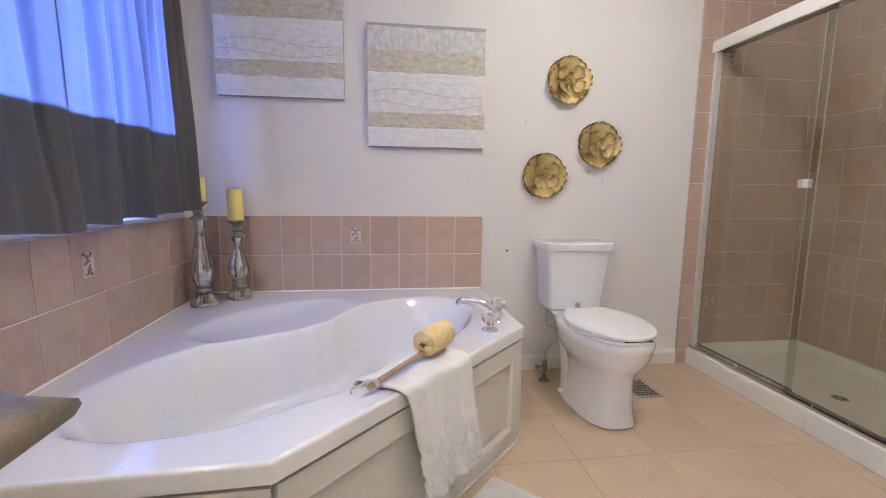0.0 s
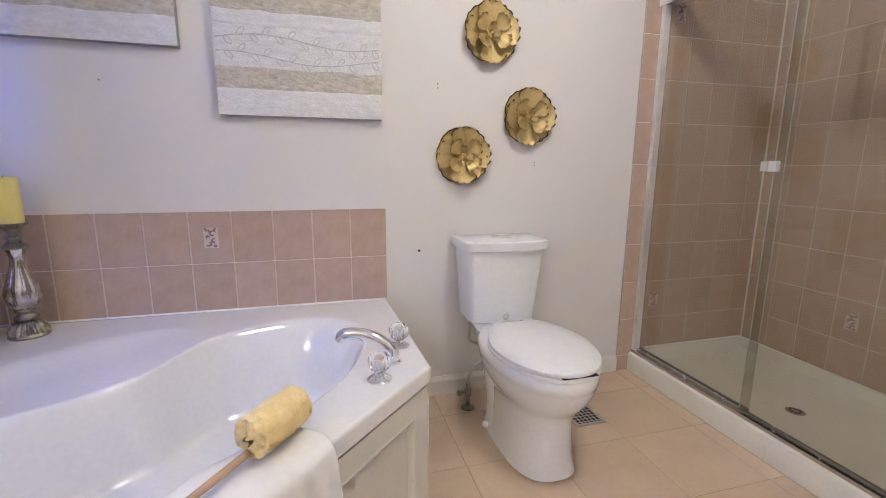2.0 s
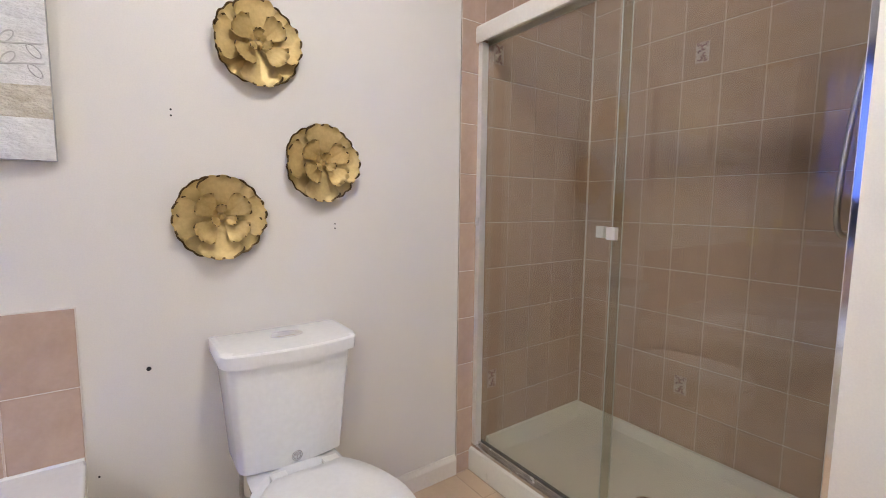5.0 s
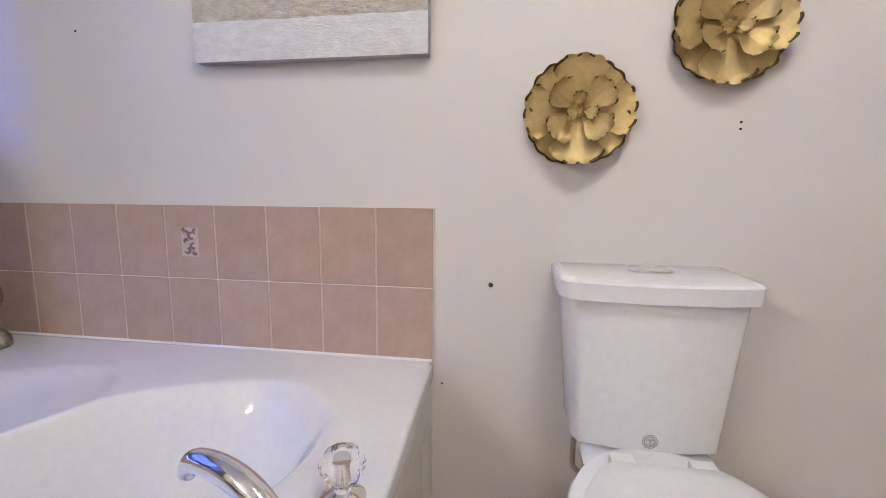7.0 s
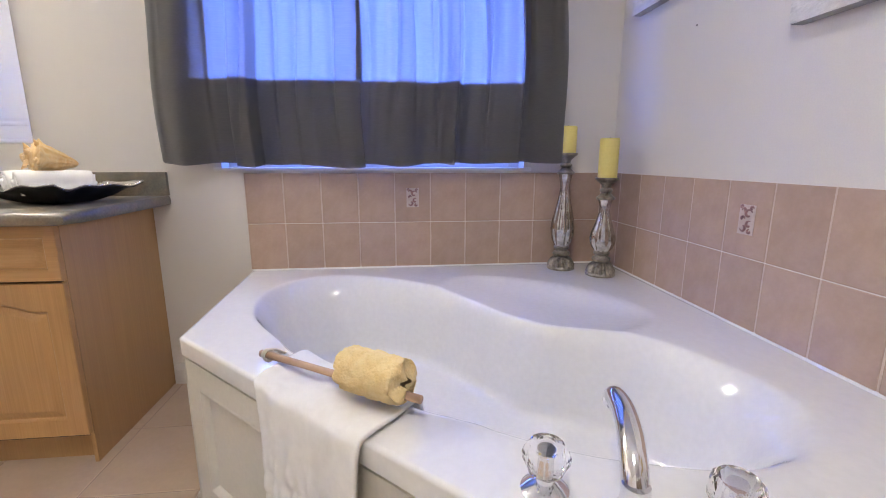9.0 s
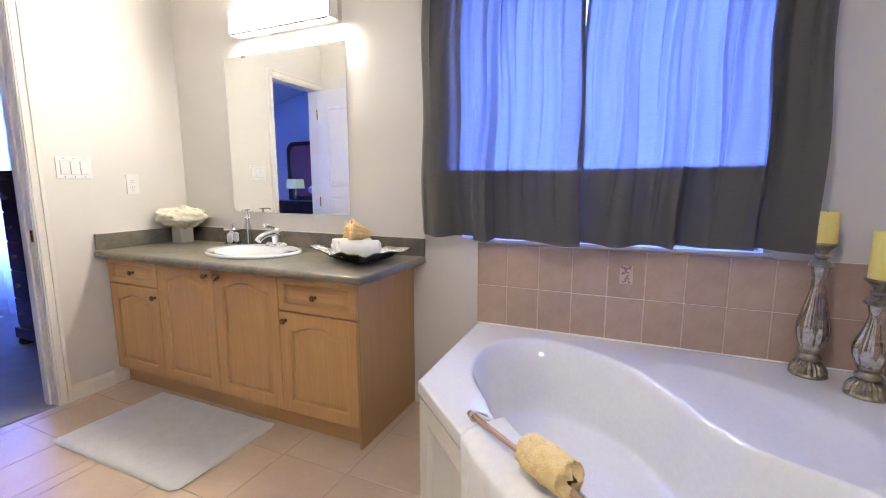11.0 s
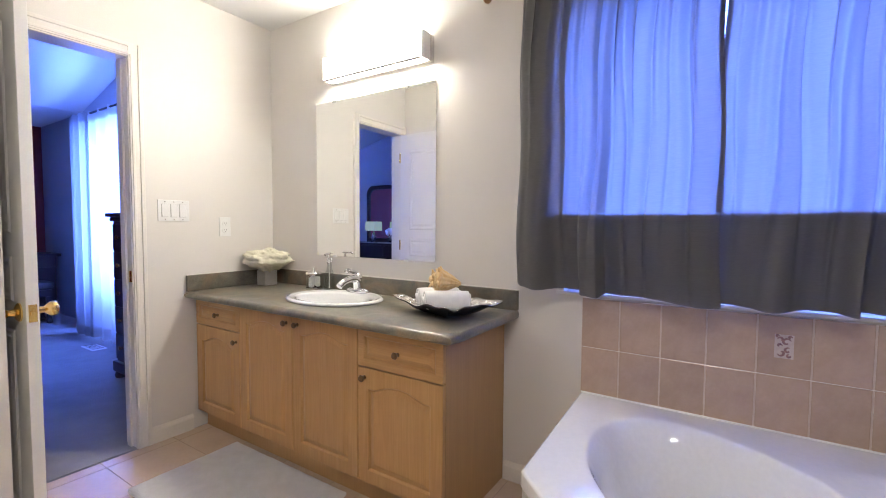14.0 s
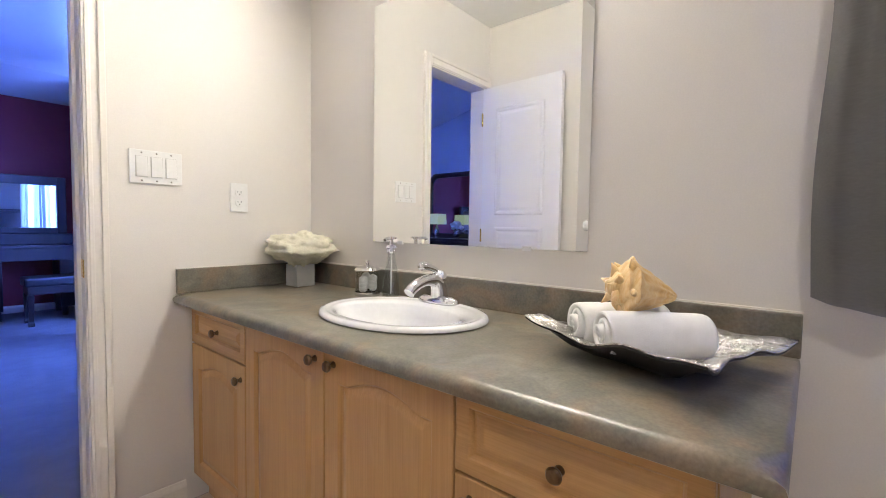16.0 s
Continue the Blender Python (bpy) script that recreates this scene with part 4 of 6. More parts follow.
m = Matrix.Translation((0.005, -0.115, 0.7535)) @ Matrix.Diagonal((1.7, 1, 1, 1))
lathe(bm, [(0, 0), (0.027, 0), (0.027, 0.004), (0.022, 0.008), (0, 0.0085)], 32, m)
part("flush_button", bm, CHROME, toilet, "oval chrome flush button", smooth=40)
bm = bmesh.new()
for r in (0.014, 0.010):
    tube(bm, [(r * math.cos(a), -0.2045, 0.427 + r * math.sin(a)) for a in [k * math.pi / 16 for k in range(33)]], 0.0011, 6)
box(bm, -0.008, -0.2055, 0.429, 0.008, -0.2030, 0.432)
box(bm, -0.0015, -0.2055, 0.421, 0.0015, -0.2030, 0.429)
part("emblem", bm, ALU, toilet, "small grey round emblem")

water_valve = thing("water_valve", pose(1.80, -0.155, 0), "chrome floor stop valve with braided supply hose", "water valve")
bm = bmesh.new()
lathe(bm, [(0, 0), (0.032, 0), (0.030, 0.006), (0.012, 0.012), (0.010, 0.014), (0.010, 0.055), (0.015, 0.060), (0.015, 0.095), (0.011, 0.10), (0.011, 0.118), (0, 0.118)], 20)
part("body", bm, PEWTER, water_valve, "tarnished valve body", smooth=40)
bm = bmesh.new()
tube(bm, [(-0.012, 0, 0.078), (-0.04, -0.004, 0.078)], 0.006, 10)
lathe(bm, [(0, 0), (0.012, 0), (0.014, 0.006), (0.010, 0.014), (0, 0.014)], 12, Matrix.Translation((-0.038, -0.004, 0.078)) @ Matrix.Rotation(radians(-90), 4, "Y"))
part("valve_handle", bm, PEWTER, water_valve, smooth=40)
bm = bmesh.new()
tube(bm, bow([(0, 0, 0.116), (0.004, 0, 0.15), (0.025, 0.003, 0.19), (0.065, 0.01, 0.215), (0.085, 0.02, 0.245), (0.070, 0.03, 0.278), (0.02, 0.035, 0.302), (0.012, 0.035, 0.33), (0.014, 0.035, 0.392)]), 0.0065, 10)
part("hose", bm, HOSE, water_valve, "braided hose", smooth=True)

# floor register
register = thing("floor_register", pose(2.265, -0.315, 0), "bronze metal floor vent grille beside the toilet", "floor vent")
# Flat dark plate paints the shaded hollow under the grille.
part("hollow_shade", boxes((-0.06, -0.095, 0.0, 0.06, 0.095, 0.0015)), DARK, register)
bm = bmesh.new()
for r in ((-0.07, -0.105, 0, -0.056, 0.105, 0.005), (0.056, -0.105, 0, 0.07, 0.105, 0.005), (-0.056, -0.105, 0, 0.056, -0.09, 0.005), (-0.056, 0.09, 0, 0.056, 0.105, 0.005)):
    box(bm, *r, bevel=0.0015)
part("frame", bm, ALU, register)
for k in range(5):
    x = -0.0375 + k * 0.01875
    part("slat", boxes((x - 0.0025, -0.09, 0.0016, x + 0.0025, 0.09, 0.0042)), ALU, register)
for k in range(9):
    y = -0.08 + k * 0.02
    part("slat", boxes((-0.056, y - 0.0025, 0.0014, 0.056, y + 0.0025, 0.0036)), ALU, register)

# ---- art, metal flowers and marks on the north wall ----


def canvas(x0, z0, w, h, bands, vine):
    c = thing("canvas_painting", pose(x0 + w / 2, 0, z0), "square textured canvas with white and taupe plaster bands", "painting", "textured canvases")
    part("stretcher", boxes((-w / 2, -0.034, 0, w / 2, -0.002, h), bevel=0.002), CANVASE, c, "grey painted canvas edge")
    z = 0.0
    for k, (bh, mt) in enumerate(bands):
        bm = bmesh.new()
        seed, a, b = k * 3.1 + x0 * 7, z, min(z + bh, h)

        def f(u, v, seed=seed, a=a, b=b):
            e = 0.006 * (noise.noise(Vector((u * 6 + seed, 0, seed))) + 0.5 * noise.noise(Vector((u * 22 + seed, 3, 0))))
            lo, hi = a + (e if a > 0.001 else 0), b + (0.006 * (noise.noise(Vector((u * 6 + seed + 3.1, 0, seed + 3.1))) + 0.5 * noise.noise(Vector((u * 22 + seed + 3.1, 3, 0)))) if b < h - 0.001 else 0)
            zz = lo + (hi - lo) * v
            rough = 0.0025 if mt is not CANVASW else 0.0007
            y = -0.0355 - (0.0022 if mt is CANVASW else 0.0012) * min(1, 8 * min(v, 1 - v)) - rough * abs(noise.noise(Vector((u * 60, zz * 160, seed))))
            return ((u - 0.5) * w, y, zz)

        sheet(bm, 90, 16, f)
        part("plaster_band", bm, mt, c, smooth=True)
        z += bh
    z0v, z1v = vine
    for row, (dz, ph) in enumerate(((0.70, 0.0), (0.22, 1.1))):
        bm = bmesh.new()
        stem = [((t - 0.5) * w * 0.98, -0.0385, z0v + (z1v - z0v) * (dz + 0.14 * math.sin(6 * t + ph))) for t in [k / 40 for k in range(41)]]
        tube(bm, stem, 0.0020, 6)
        for k in range(2, 40, 3):
            p = Vector(stem[k])
            s = 1 if (k // 3) % 2 else -1
            ang = radians(s * 55 + 10 * math.sin(k))
            d, q = Vector((math.cos(ang), 0, math.sin(ang))), Vector((-math.sin(ang), 0, math.cos(ang)))
            loop = [p + d * (0.019 - 0.017 * math.cos(a)) + q * 0.008 * math.sin(a) for a in [j * math.pi / 9 for j in range(19)]]
            tube(bm, loop, 0.0017, 5)
        part("vine", bm, RELIEF_GREY, c, "raised leafy vine line", smooth=True)
    return c


def art_bands(*rows_):
    return [(h_, {"w": CANVASW, "b": CANVASB, "g": CANVASG}[k_]) for k_, h_ in rows_]


canvas(0.853, 1.254, 0.602, 0.602, art_bands(("w", 0.095), ("b", 0.075), ("w", 0.145), ("w", 0.052), ("b", 0.108), ("g", 0.111)), (0.178, 0.308))
canvas(0.132, 1.482, 0.605, 0.605, art_bands(("w", 0.095), ("b", 0.075), ("w", 0.125), ("w", 0.072), ("b", 0.108), ("g", 0.115)), (0.178, 0.288))


def petal(r1, spread, lift, cup, seed, scallops, dark):
    """One fan-shaped metal petal in the local plane, pointing along x, with a crimped, curled outer edge and a centre crease."""
    bm = bmesh.new()
    nu, nv = 34, 26

    def f(u, v):
        e = abs(u - 0.5) * 2
        a = (u - 0.5) * spread * (0.50 + 0.50 * min(1.0, v * 1.5))
        round_off = 1 - 0.13 * e ** 3.2
        crimp = 0.034 * abs(math.sin(u * math.pi * scallops + seed)) + 0.012 * noise.noise(Vector((u * 7 + seed * 5, seed, 0)))
        r = 0.004 + (r1 - 0.004) * v * (round_off + crimp * v ** 3)
        z = lift * (0.25 + 0.75 * min(1.0, v * 3)) + cup * v ** 1.5 - 0.0045 * (1 - e) ** 3 * v * (1 - 0.6 * v) - 0.004 * e ** 2 * v
        edge = max(0.0, (v - 0.82) / 0.18)
        z += edge ** 2 * (0.0060 + 0.0045 * math.sin(u * 2 * math.pi * scallops + seed))
        return (r * math.cos(a), r * math.sin(a), z)

    sheet(bm, nu, nv, f)
    bm.faces.ensure_lookup_table()
    for k, face in enumerate(bm.faces):
        col, row = k % nu, k // nu
        if row >= nv - 1 and noise.noise(Vector((col * 0.22 + seed * 3, seed, 2))) > dark:
            face.material_index = 1
    thicken(bm, 0.0011)
    return mesh_of("petal", bm, [GOLD, GOLDEDGE], 38, fix=False)


BACK_PETALS = [petal(0.121, 1.55, 0.003, 0.012, s, 5, -0.5) for s in (0.3, 1.7)]
FRONT_PETALS = [petal(0.120, 1.22, 0.013, 0.022, s, 4, 0.05) for s in (0.9, 2.4)]
INNER_PETALS = [petal(0.080, 1.12, 0.026, 0.028, s, 4, 0.30) for s in (0.5, 2.0)]
TAB = petal(0.034, 1.10, 0.036, 0.020, 1.1, 3, 0.0)


def metal_flower(x, z, turn, size):
    f = thing("metal_flower", pose(x, -0.003, z, 90, 0, 0) @ Matrix.Scale(size, 4), "round gold metal flower with dark crimped petal edges", "wall decor", "gold metal flowers on the wall")
    for meshes, rows_ in ((BACK_PETALS, (45, 135, 225, 315)), (FRONT_PETALS, (2, 92, 180, 268)), (INNER_PETALS, (38, 142, 222, 318)), ([TAB], (95, 212, 338))):
        for k, a in enumerate(rows_):
            ob = new("petal", meshes[k % len(meshes)])
            ob.parent = f
            ob.rotation_euler = (0.05 * math.sin(k * 2.3 + turn), 0.05 * math.cos(k * 3 + turn), radians(turn + a))
            ob.location = (0, 0, 0.002 * (k % 2))
    bm = bmesh.new()
    lathe(bm, [(0, 0), (0.014, 0), (0.014, 0.018), (0.006, 0.030), (0, 0.031)], 18)
    part("hub", bm, GOLD, f, smooth=40)


metal_flower(1.920, 1.622, 4, 1.0)
metal_flower(2.108, 1.289, -3, 1.0)
metal_flower(1.803, 1.118, 0, 1.0)


def wall_mark(x, z, r):
    bm = bmesh.new()
    lathe(bm, [(0, 0), (r, 0), (r, 0.0015), (0, 0.002)], 12, Matrix.Rotation(radians(90), 4, "X"))
    solo("screw_hole", bm, DARK, "small dark screw anchor in painted wall", "screw hole", "screw holes in the wall", at=(0, 0, 0), smooth=False).location = (x, -0.0005, z)


wall_mark(1.611, 0.701, 0.006)
for x, z in ((1.694, 1.410), (1.694, 1.394), (2.155, 1.092), (2.155, 1.077), (0.47, 1.36), (1.488, 0.43)):
    wall_mark(x, z, 0.0027)

# ---- curtains ----
rod = thing("curtain_rod", pose(0.085, -1.05, 2.198), "pale wooden curtain rod with ball finials", "curtain rod")
bm = bmesh.new()
tube(bm, [(0.085, -1.94, 2.198), (0.085, -0.12, 2.198)], 0.0125, 16)
part("pole", bm, RODWOOD, rod, smooth=40, world=True)
for y, s in ((-1.94, -1), (-0.12, 1)):
    bm = bmesh.new()
    lathe(bm, [(0, -0.01), (0.014, -0.01), (0.018, 0.0), (0.014, 0.008), (0.018, 0.016), (0.026, 0.026), (0.0275, 0.034), (0.022, 0.044), (0.0, 0.048)], 20, Matrix.Translation((0.085, y, 2.198)) @ Matrix.Rotation(radians(-90 * s), 4, "X"))
    part("finial", bm, RODWOOD, rod, smooth=40, world=True)
for y in (-1.82, -0.20):
    bm = bmesh.new()
    tube(bm, [(0.002, y, 2.198), (0.085, y, 2.198)], 0.009, 12)
    lathe(bm, [(0, 0), (0.022, 0), (0.022, 0.01), (0, 0.012)], 16, Matrix.Translation((0, y, 2.198)) @ Matrix.Rotation(radians(90), 4, "Y"))
    lathe(bm, [(0, -0.012), (0.022, -0.012), (0.022, 0.012), (0, 0.012)], 16, Matrix.Translation((0.085, y, 2.198)) @ Matrix.Rotation(radians(90), 4, "X"))
    part("bracket", bm, RODWOOD, rod, smooth=40, world=True)


FOLDS = {
    -1: [(-1.82, 0.035), (-1.77, 0.095), (-1.70, 0.128), (-1.62, 0.068), (-1.54, 0.072), (-1.512, 0.152), (-1.455, 0.158), (-1.440, 0.062), (-1.36, 0.084), (-1.25, 0.110), (-1.11, 0.145), (-1.06, 0.130)],
    1: [(-1.09, 0.060), (-1.00, 0.098), (-0.90, 0.145), (-0.81, 0.082), (-0.76, 0.100), (-0.705, 0.150), (-0.688, 0.062), (-0.56, 0.095), (-0.455, 0.130), (-0.435, 0.066), (-0.35, 0.095), (-0.26, 0.132)],
}
PLEATS = {
    -1: [(-1.59, 0.022), (-1.487, 0.03), (-1.384, 0.034), (-1.29, 0.026), (-1.24, 0.015), (-1.17, 0.034)],
    1: [(-1.01, 0.016), (-0.935, 0.032), (-0.865, 0.018), (-0.76, 0.034), (-0.68, 0.030), (-0.595, 0.034), (-0.555, 0.022), (-0.48, 0.030), (-0.40, 0.020)],
}


def hang(y, side):
    """How far the hem stands off the wall at a place along the rod."""
    rows_ = FOLDS[side]
    for (a, p), (b, q) in zip(rows_, rows_[1:]):
        if a <= y <= b:
            t = (y - a) / (b - a)
            return p + (q - p) * t * t * (3 - 2 * t)
    return rows_[0][1] if y < rows_[0][0] else rows_[-1][1]


def fold_shape(y, v, seed, side):
    """Stand-off and sideways swing of the cloth at a place along the rod and a height from 0 (hem) to 1 (rod)."""
    drift = y + 0.010 * math.sin(v * 3.1 + seed)
    tight = math.sin(drift * 96 + seed + math.sin(drift * 23)) * 0.6 + math.sin(drift * 151 + seed * 3) * 0.35
    mix = max(0.0, min(1.0, (v - 0.04) / 0.96))
    out = (hang(drift, side) - 0.085) * (1 - 0.80 * mix) + 0.024 * tight * mix ** 2
    swing = 0.016 * mix * math.sin(drift * 96 + seed * 2) * (0.6 + 0.5 * math.sin(drift * 17 + seed))
    for k, (yk, deep) in enumerate(PLEATS[side]):
        d = (drift - yk + 0.018 * math.sin(v * 2.2 + k * 2.4)) / (0.011 + 0.004 * math.sin(k * 1.9))
        if abs(d) < 3:
            g = math.exp(-d * d) * min(1.0, 0.15 + 2.2 * mix) * (1 - 0.4 * mix)
            out -= deep * g
            swing += (0.010 if k % 2 else -0.010) * g
    return out, swing


def curtain(y0, y1, seed, side, x0=0.085, z0=0.929, top=2.228, hemz=1.238):
    c = thing("curtain", pose(x0, (y0 + y1) / 2, z0), "grey woven curtain panel gathered on a wooden rod", "curtain", "bathroom curtain panels")
    nu, nv = 320, 60

    def at(u, z, back=0.0):
        y = y0 + (y1 - y0) * u
        v = (z - z0) / (top - z0)
        flare = 0.03 * (u - 0.5) * (1 - v)
        out, swing = fold_shape(y, v, seed, side)
        swing *= min(1.0, 12 * u, 12 * (1 - u))
        ring = 0.014 * math.cos((z - 2.198) / 0.03 * math.pi / 2) if abs(z - 2.198) < 0.03 else 0.0
        return (max(0.022, x0 + out + ring) - back, y + swing + flare + 0.006 * math.sin(z * 9 + seed), z)

    def low(u):
        y = y0 + (y1 - y0) * u
        return z0 + 0.012 * side * (u - 0.3) - 0.10 * fold_shape(y, 0.0, seed, side)[0] + 0.003 * math.sin(y * 23)

    bm = bmesh.new()
    sheet(bm, nu, nv, lambda u, v: at(u, low(u) + (top - low(u)) * v))
    part("cloth", bm, CURTAIN, c, smooth=True, world=True)
    bm = bmesh.new()
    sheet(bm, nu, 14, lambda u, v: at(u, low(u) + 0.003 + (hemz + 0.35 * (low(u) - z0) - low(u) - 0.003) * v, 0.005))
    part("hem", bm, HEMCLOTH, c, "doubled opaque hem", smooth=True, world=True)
    # Inner hems are narrow; outer ones widened to darken cloth lacking backlight past the window.
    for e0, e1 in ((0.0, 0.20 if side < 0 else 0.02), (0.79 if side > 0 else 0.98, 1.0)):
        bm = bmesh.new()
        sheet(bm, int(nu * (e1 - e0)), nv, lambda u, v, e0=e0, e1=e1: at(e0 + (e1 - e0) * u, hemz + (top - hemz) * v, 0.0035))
        part("side_hem_and_shade", bm, HEMCLOTH, c, "side hem, the outer one widened to darken unlit cloth", smooth=True, world=True)
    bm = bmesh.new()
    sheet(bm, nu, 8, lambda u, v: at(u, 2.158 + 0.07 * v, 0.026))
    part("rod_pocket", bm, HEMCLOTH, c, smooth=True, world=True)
    return c


curtain(-1.812, -1.0765, 0.6, -1)
curtain(-1.0725, -0.288, 2.3, 1)

# ---- vanity ----
VF, VY0, VY1, CT = 0.525, -3.612, -1.905, 0.806
vanity = thing("vanity_cabinet", pose(0.27, -2.77, 0), "maple bathroom vanity cabinet with arched doors and bronze knobs", "vanity cabinet")
bm = boxes((0.002, VY0, 0.095, VF - 0.022, VY1 - 0.013, 0.115), (0.002, VY0, 0.116, 0.014, VY1 - 0.013, CT - 0.036), (0.015, VY0, 0.116, VF - 0.022, VY0 + 0.015, CT - 0.036))
part("body", bm, PLY, vanity, world=True)
part("side_panel", boxes((0.002, VY1 - 0.012, 0.0, VF - 0.018, VY1, CT - 0.036), bevel=0.001), PLY, vanity, "plain maple end panel", world=True)
part("toe_kick", boxes((0.05, VY0, 0.0, VF - 0.055, VY1 - 0.012, 0.095)), PLY, vanity, world=True)
# Near-black sheet paints the shade seen through the gaps between fronts.
part("gap_shade_sheet", boxes((VF - 0.02, VY0, 0.095, VF - 0.0185, VY1, CT - 0.036)), DARK, vanity, "near-black sheet for the shade between the doors", world=True)


def cabinet_front(name, y0, y1, z0, z1, arch, knob_at):
    """A framed front: four rails, a bevelled raised panel, an arch under the top rail where there is one."""
    g = 0.0022
    y0, y1, z0, z1 = y0 + g, y1 - g, z0 + g, z1 - g
    rail = 0.055 if z1 - z0 > 0.3 else 0.032
    x0, x1 = VF - 0.018, VF
    bm = bmesh.new()
    n = 16
    iy0, iy1, iz0, iz1 = y0 + rail, y1 - rail, z0 + rail, z1 - rail

    def top_of(y):
        u = (y - iy0) / (iy1 - iy0)
        return iz1 - (0.030 * (1 - math.sin(math.pi * min(1, max(0, (u - 0.12) / 0.76))) ** 0.9) if arch else 0.0)

    def outline(i):
        ys = [iy0 + i + (iy1 - iy0 - 2 * i) * k / n for k in range(n + 1)]
        return [(iy0 + i, iz0 + i), (iy1 - i, iz0 + i)] + [(y, top_of(y) - i) for y in reversed(ys)]

    outer = [(y0, z0), (y1, z0)] + [(y0 + (y1 - y0) * (n - k) / n, z1) for k in range(n + 1)]
    rows = [[(x0, y, z) for y, z in outer], [(x1 - 0.002, y, z) for y, z in outer], [(x1, y + (0.002 if y < (y0 + y1) / 2 - 1e-6 else -0.002 if y > (y0 + y1) / 2 + 1e-6 else 0), z + (0.002 if z < (z0 + z1) / 2 else -0.002)) for y, z in outer]]
    for i, x in ((0.0, x1), (0.004, x1 - 0.004), (0.007, x1 - 0.0095), (0.012, x1 - 0.0095), (0.030, x1 - 0.003), (0.033, x1 - 0.0025)):
        rows.append([(x, y, z) for y, z in outline(i)])
    rings(bm, rows)
    d = part(name, bm, MAPLE if z1 - z0 > 0.3 else MAPLE_H, vanity, world=True)
    bm = bmesh.new()
    lathe(bm, [(0, 0), (0.009, 0), (0.008, 0.003), (0.005, 0.008), (0.0055, 0.012), (0.013, 0.017), (0.0145, 0.022), (0.011, 0.027), (0, 0.0285)], 18, Matrix.Translation((VF, *knob_at)) @ Matrix.Rotation(radians(90), 4, "Y"))
    part("knob", bm, BRONZE, d, "round bronze knob", smooth=40, world=True)


ZB, ZT = 0.105, CT - 0.040
cabinet_front("drawer_front", VY0, -3.185, 0.618, ZT, False, (-3.385, 0.69))
cabinet_front("door", VY0, -3.185, ZB, 0.616, True, (-3.215, 0.565))
cabinet_front("door", -3.185, -2.76, ZB, ZT, True, (-2.80, 0.722))
cabinet_front("door", -2.76, -2.336, ZB, ZT, True, (-2.72, 0.722))
cabinet_front("drawer_front", -2.336, VY1, 0.600, ZT, False, (-2.12, 0.68))
cabinet_front("door", -2.336, VY1, ZB, 0.598, True, (-2.296, 0.556))

# worktop with an oval cut-out
SC, SRX, SRY = Vector((0.268, -2.745)), 0.180, 0.235
worktop = thing("worktop", pose(0.28, -2.75, CT - 0.036), "mottled grey-green laminate worktop with rolled front edge and splashback", "worktop")
CX0, CX1, CY0, CY1 = 0.003, 0.586, SOUTH + 0.003, -1.834
cang = sorted(set([k * 5.0 for k in range(72)] + [round(math.degrees(math.atan2(y - SC.y, x - SC.x)) % 360, 3) for x in (CX0, CX1) for y in (CY0, CY1)]))


def top_ring(i, z):
    row = []
    for a in cang:
        c, s = math.cos(radians(a)), math.sin(radians(a))
        t = min([((CX1 - i - SC.x) / c) if c > 1e-6 else ((CX0 - SC.x) / c if c < -1e-6 else 99), ((CY1 - i * 0.4 - SC.y) / s) if s > 1e-6 else ((CY0 - SC.y) / s if s < -1e-6 else 99)])
        row.append((SC.x + t * c, SC.y + t * s, z))
    return row


def hole_ring(k, z):
    return [(SC.x + k * SRX * math.cos(radians(a)), SC.y + k * SRY * math.sin(radians(a)), z) for a in cang]


bm = bmesh.new()
rings(bm, [hole_ring(1, CT - 0.036), hole_ring(1, CT), top_ring(0.022, CT), top_ring(0.014, CT - 0.0015), top_ring(0.006, CT - 0.006), top_ring(0.001, CT - 0.014), top_ring(0.0, CT - 0.022), top_ring(0.003, CT - 0.032), top_ring(0.010, CT - 0.036)], False, False)
part("slab", bm, LAMINATE, worktop, smooth=40, world=True)
bm = bmesh.new()
box(bm, 0.003, CY0, CT, 0.022, CY1, CT + 0.092, bevel=0.004)
part("splashback", bm, LAMINATE, worktop, world=True)
part("side_splash", boxes((0.0225, SOUTH + 0.003, CT, 0.575, SOUTH + 0.021, CT + 0.092), bevel=0.004), LAMINATE, worktop, world=True)
bm = boxes((0.003, CY0, CT + 0.092, 0.010, CY1, CT + 0.096), (0.0225, SOUTH + 0.003, CT + 0.092, 0.575, SOUTH + 0.009, CT + 0.096))
part("caulk", bm, TRIM, worktop, world=True)

sink = thing("sink_basin", pose(SC.x, SC.y, CT), "white oval drop-in sink set in the worktop", "sink")
bm = bmesh.new()


def oval(rx, ry, z, dx=0.0, n=64):
    return [(dx + rx * math.cos(2 * math.pi * k / n), ry * math.sin(2 * math.pi * k / n), z) for k in range(n)]


rings(bm, [oval(0.179, 0.235, -0.01), oval(0.208, 0.270, 0.001), oval(0.214, 0.276, 0.004), oval(0.214, 0.276, 0.009), oval(0.209, 0.271, 0.015), oval(0.197, 0.260, 0.017), oval(0.191, 0.253, 0.0145), oval(0.181, 0.242, 0.0135), oval(0.147, 0.219, 0.012, 0.022), oval(0.141, 0.212, 0.004, 0.023), oval(0.132, 0.198, -0.03, 0.022), oval(0.110, 0.163, -0.085, 0.018), oval(0.068, 0.096, -0.122, 0.01), oval(0.023, 0.026, -0.13, 0.0)], False, True)
part("bowl", bm, PORC, sink, smooth=50)
bm = bmesh.new()
lathe(bm, [(0, -0.129), (0.020, -0.129), (0.020, -0.126), (0, -0.125)], 20)
part("drain", bm, CHROME, sink, smooth=40)

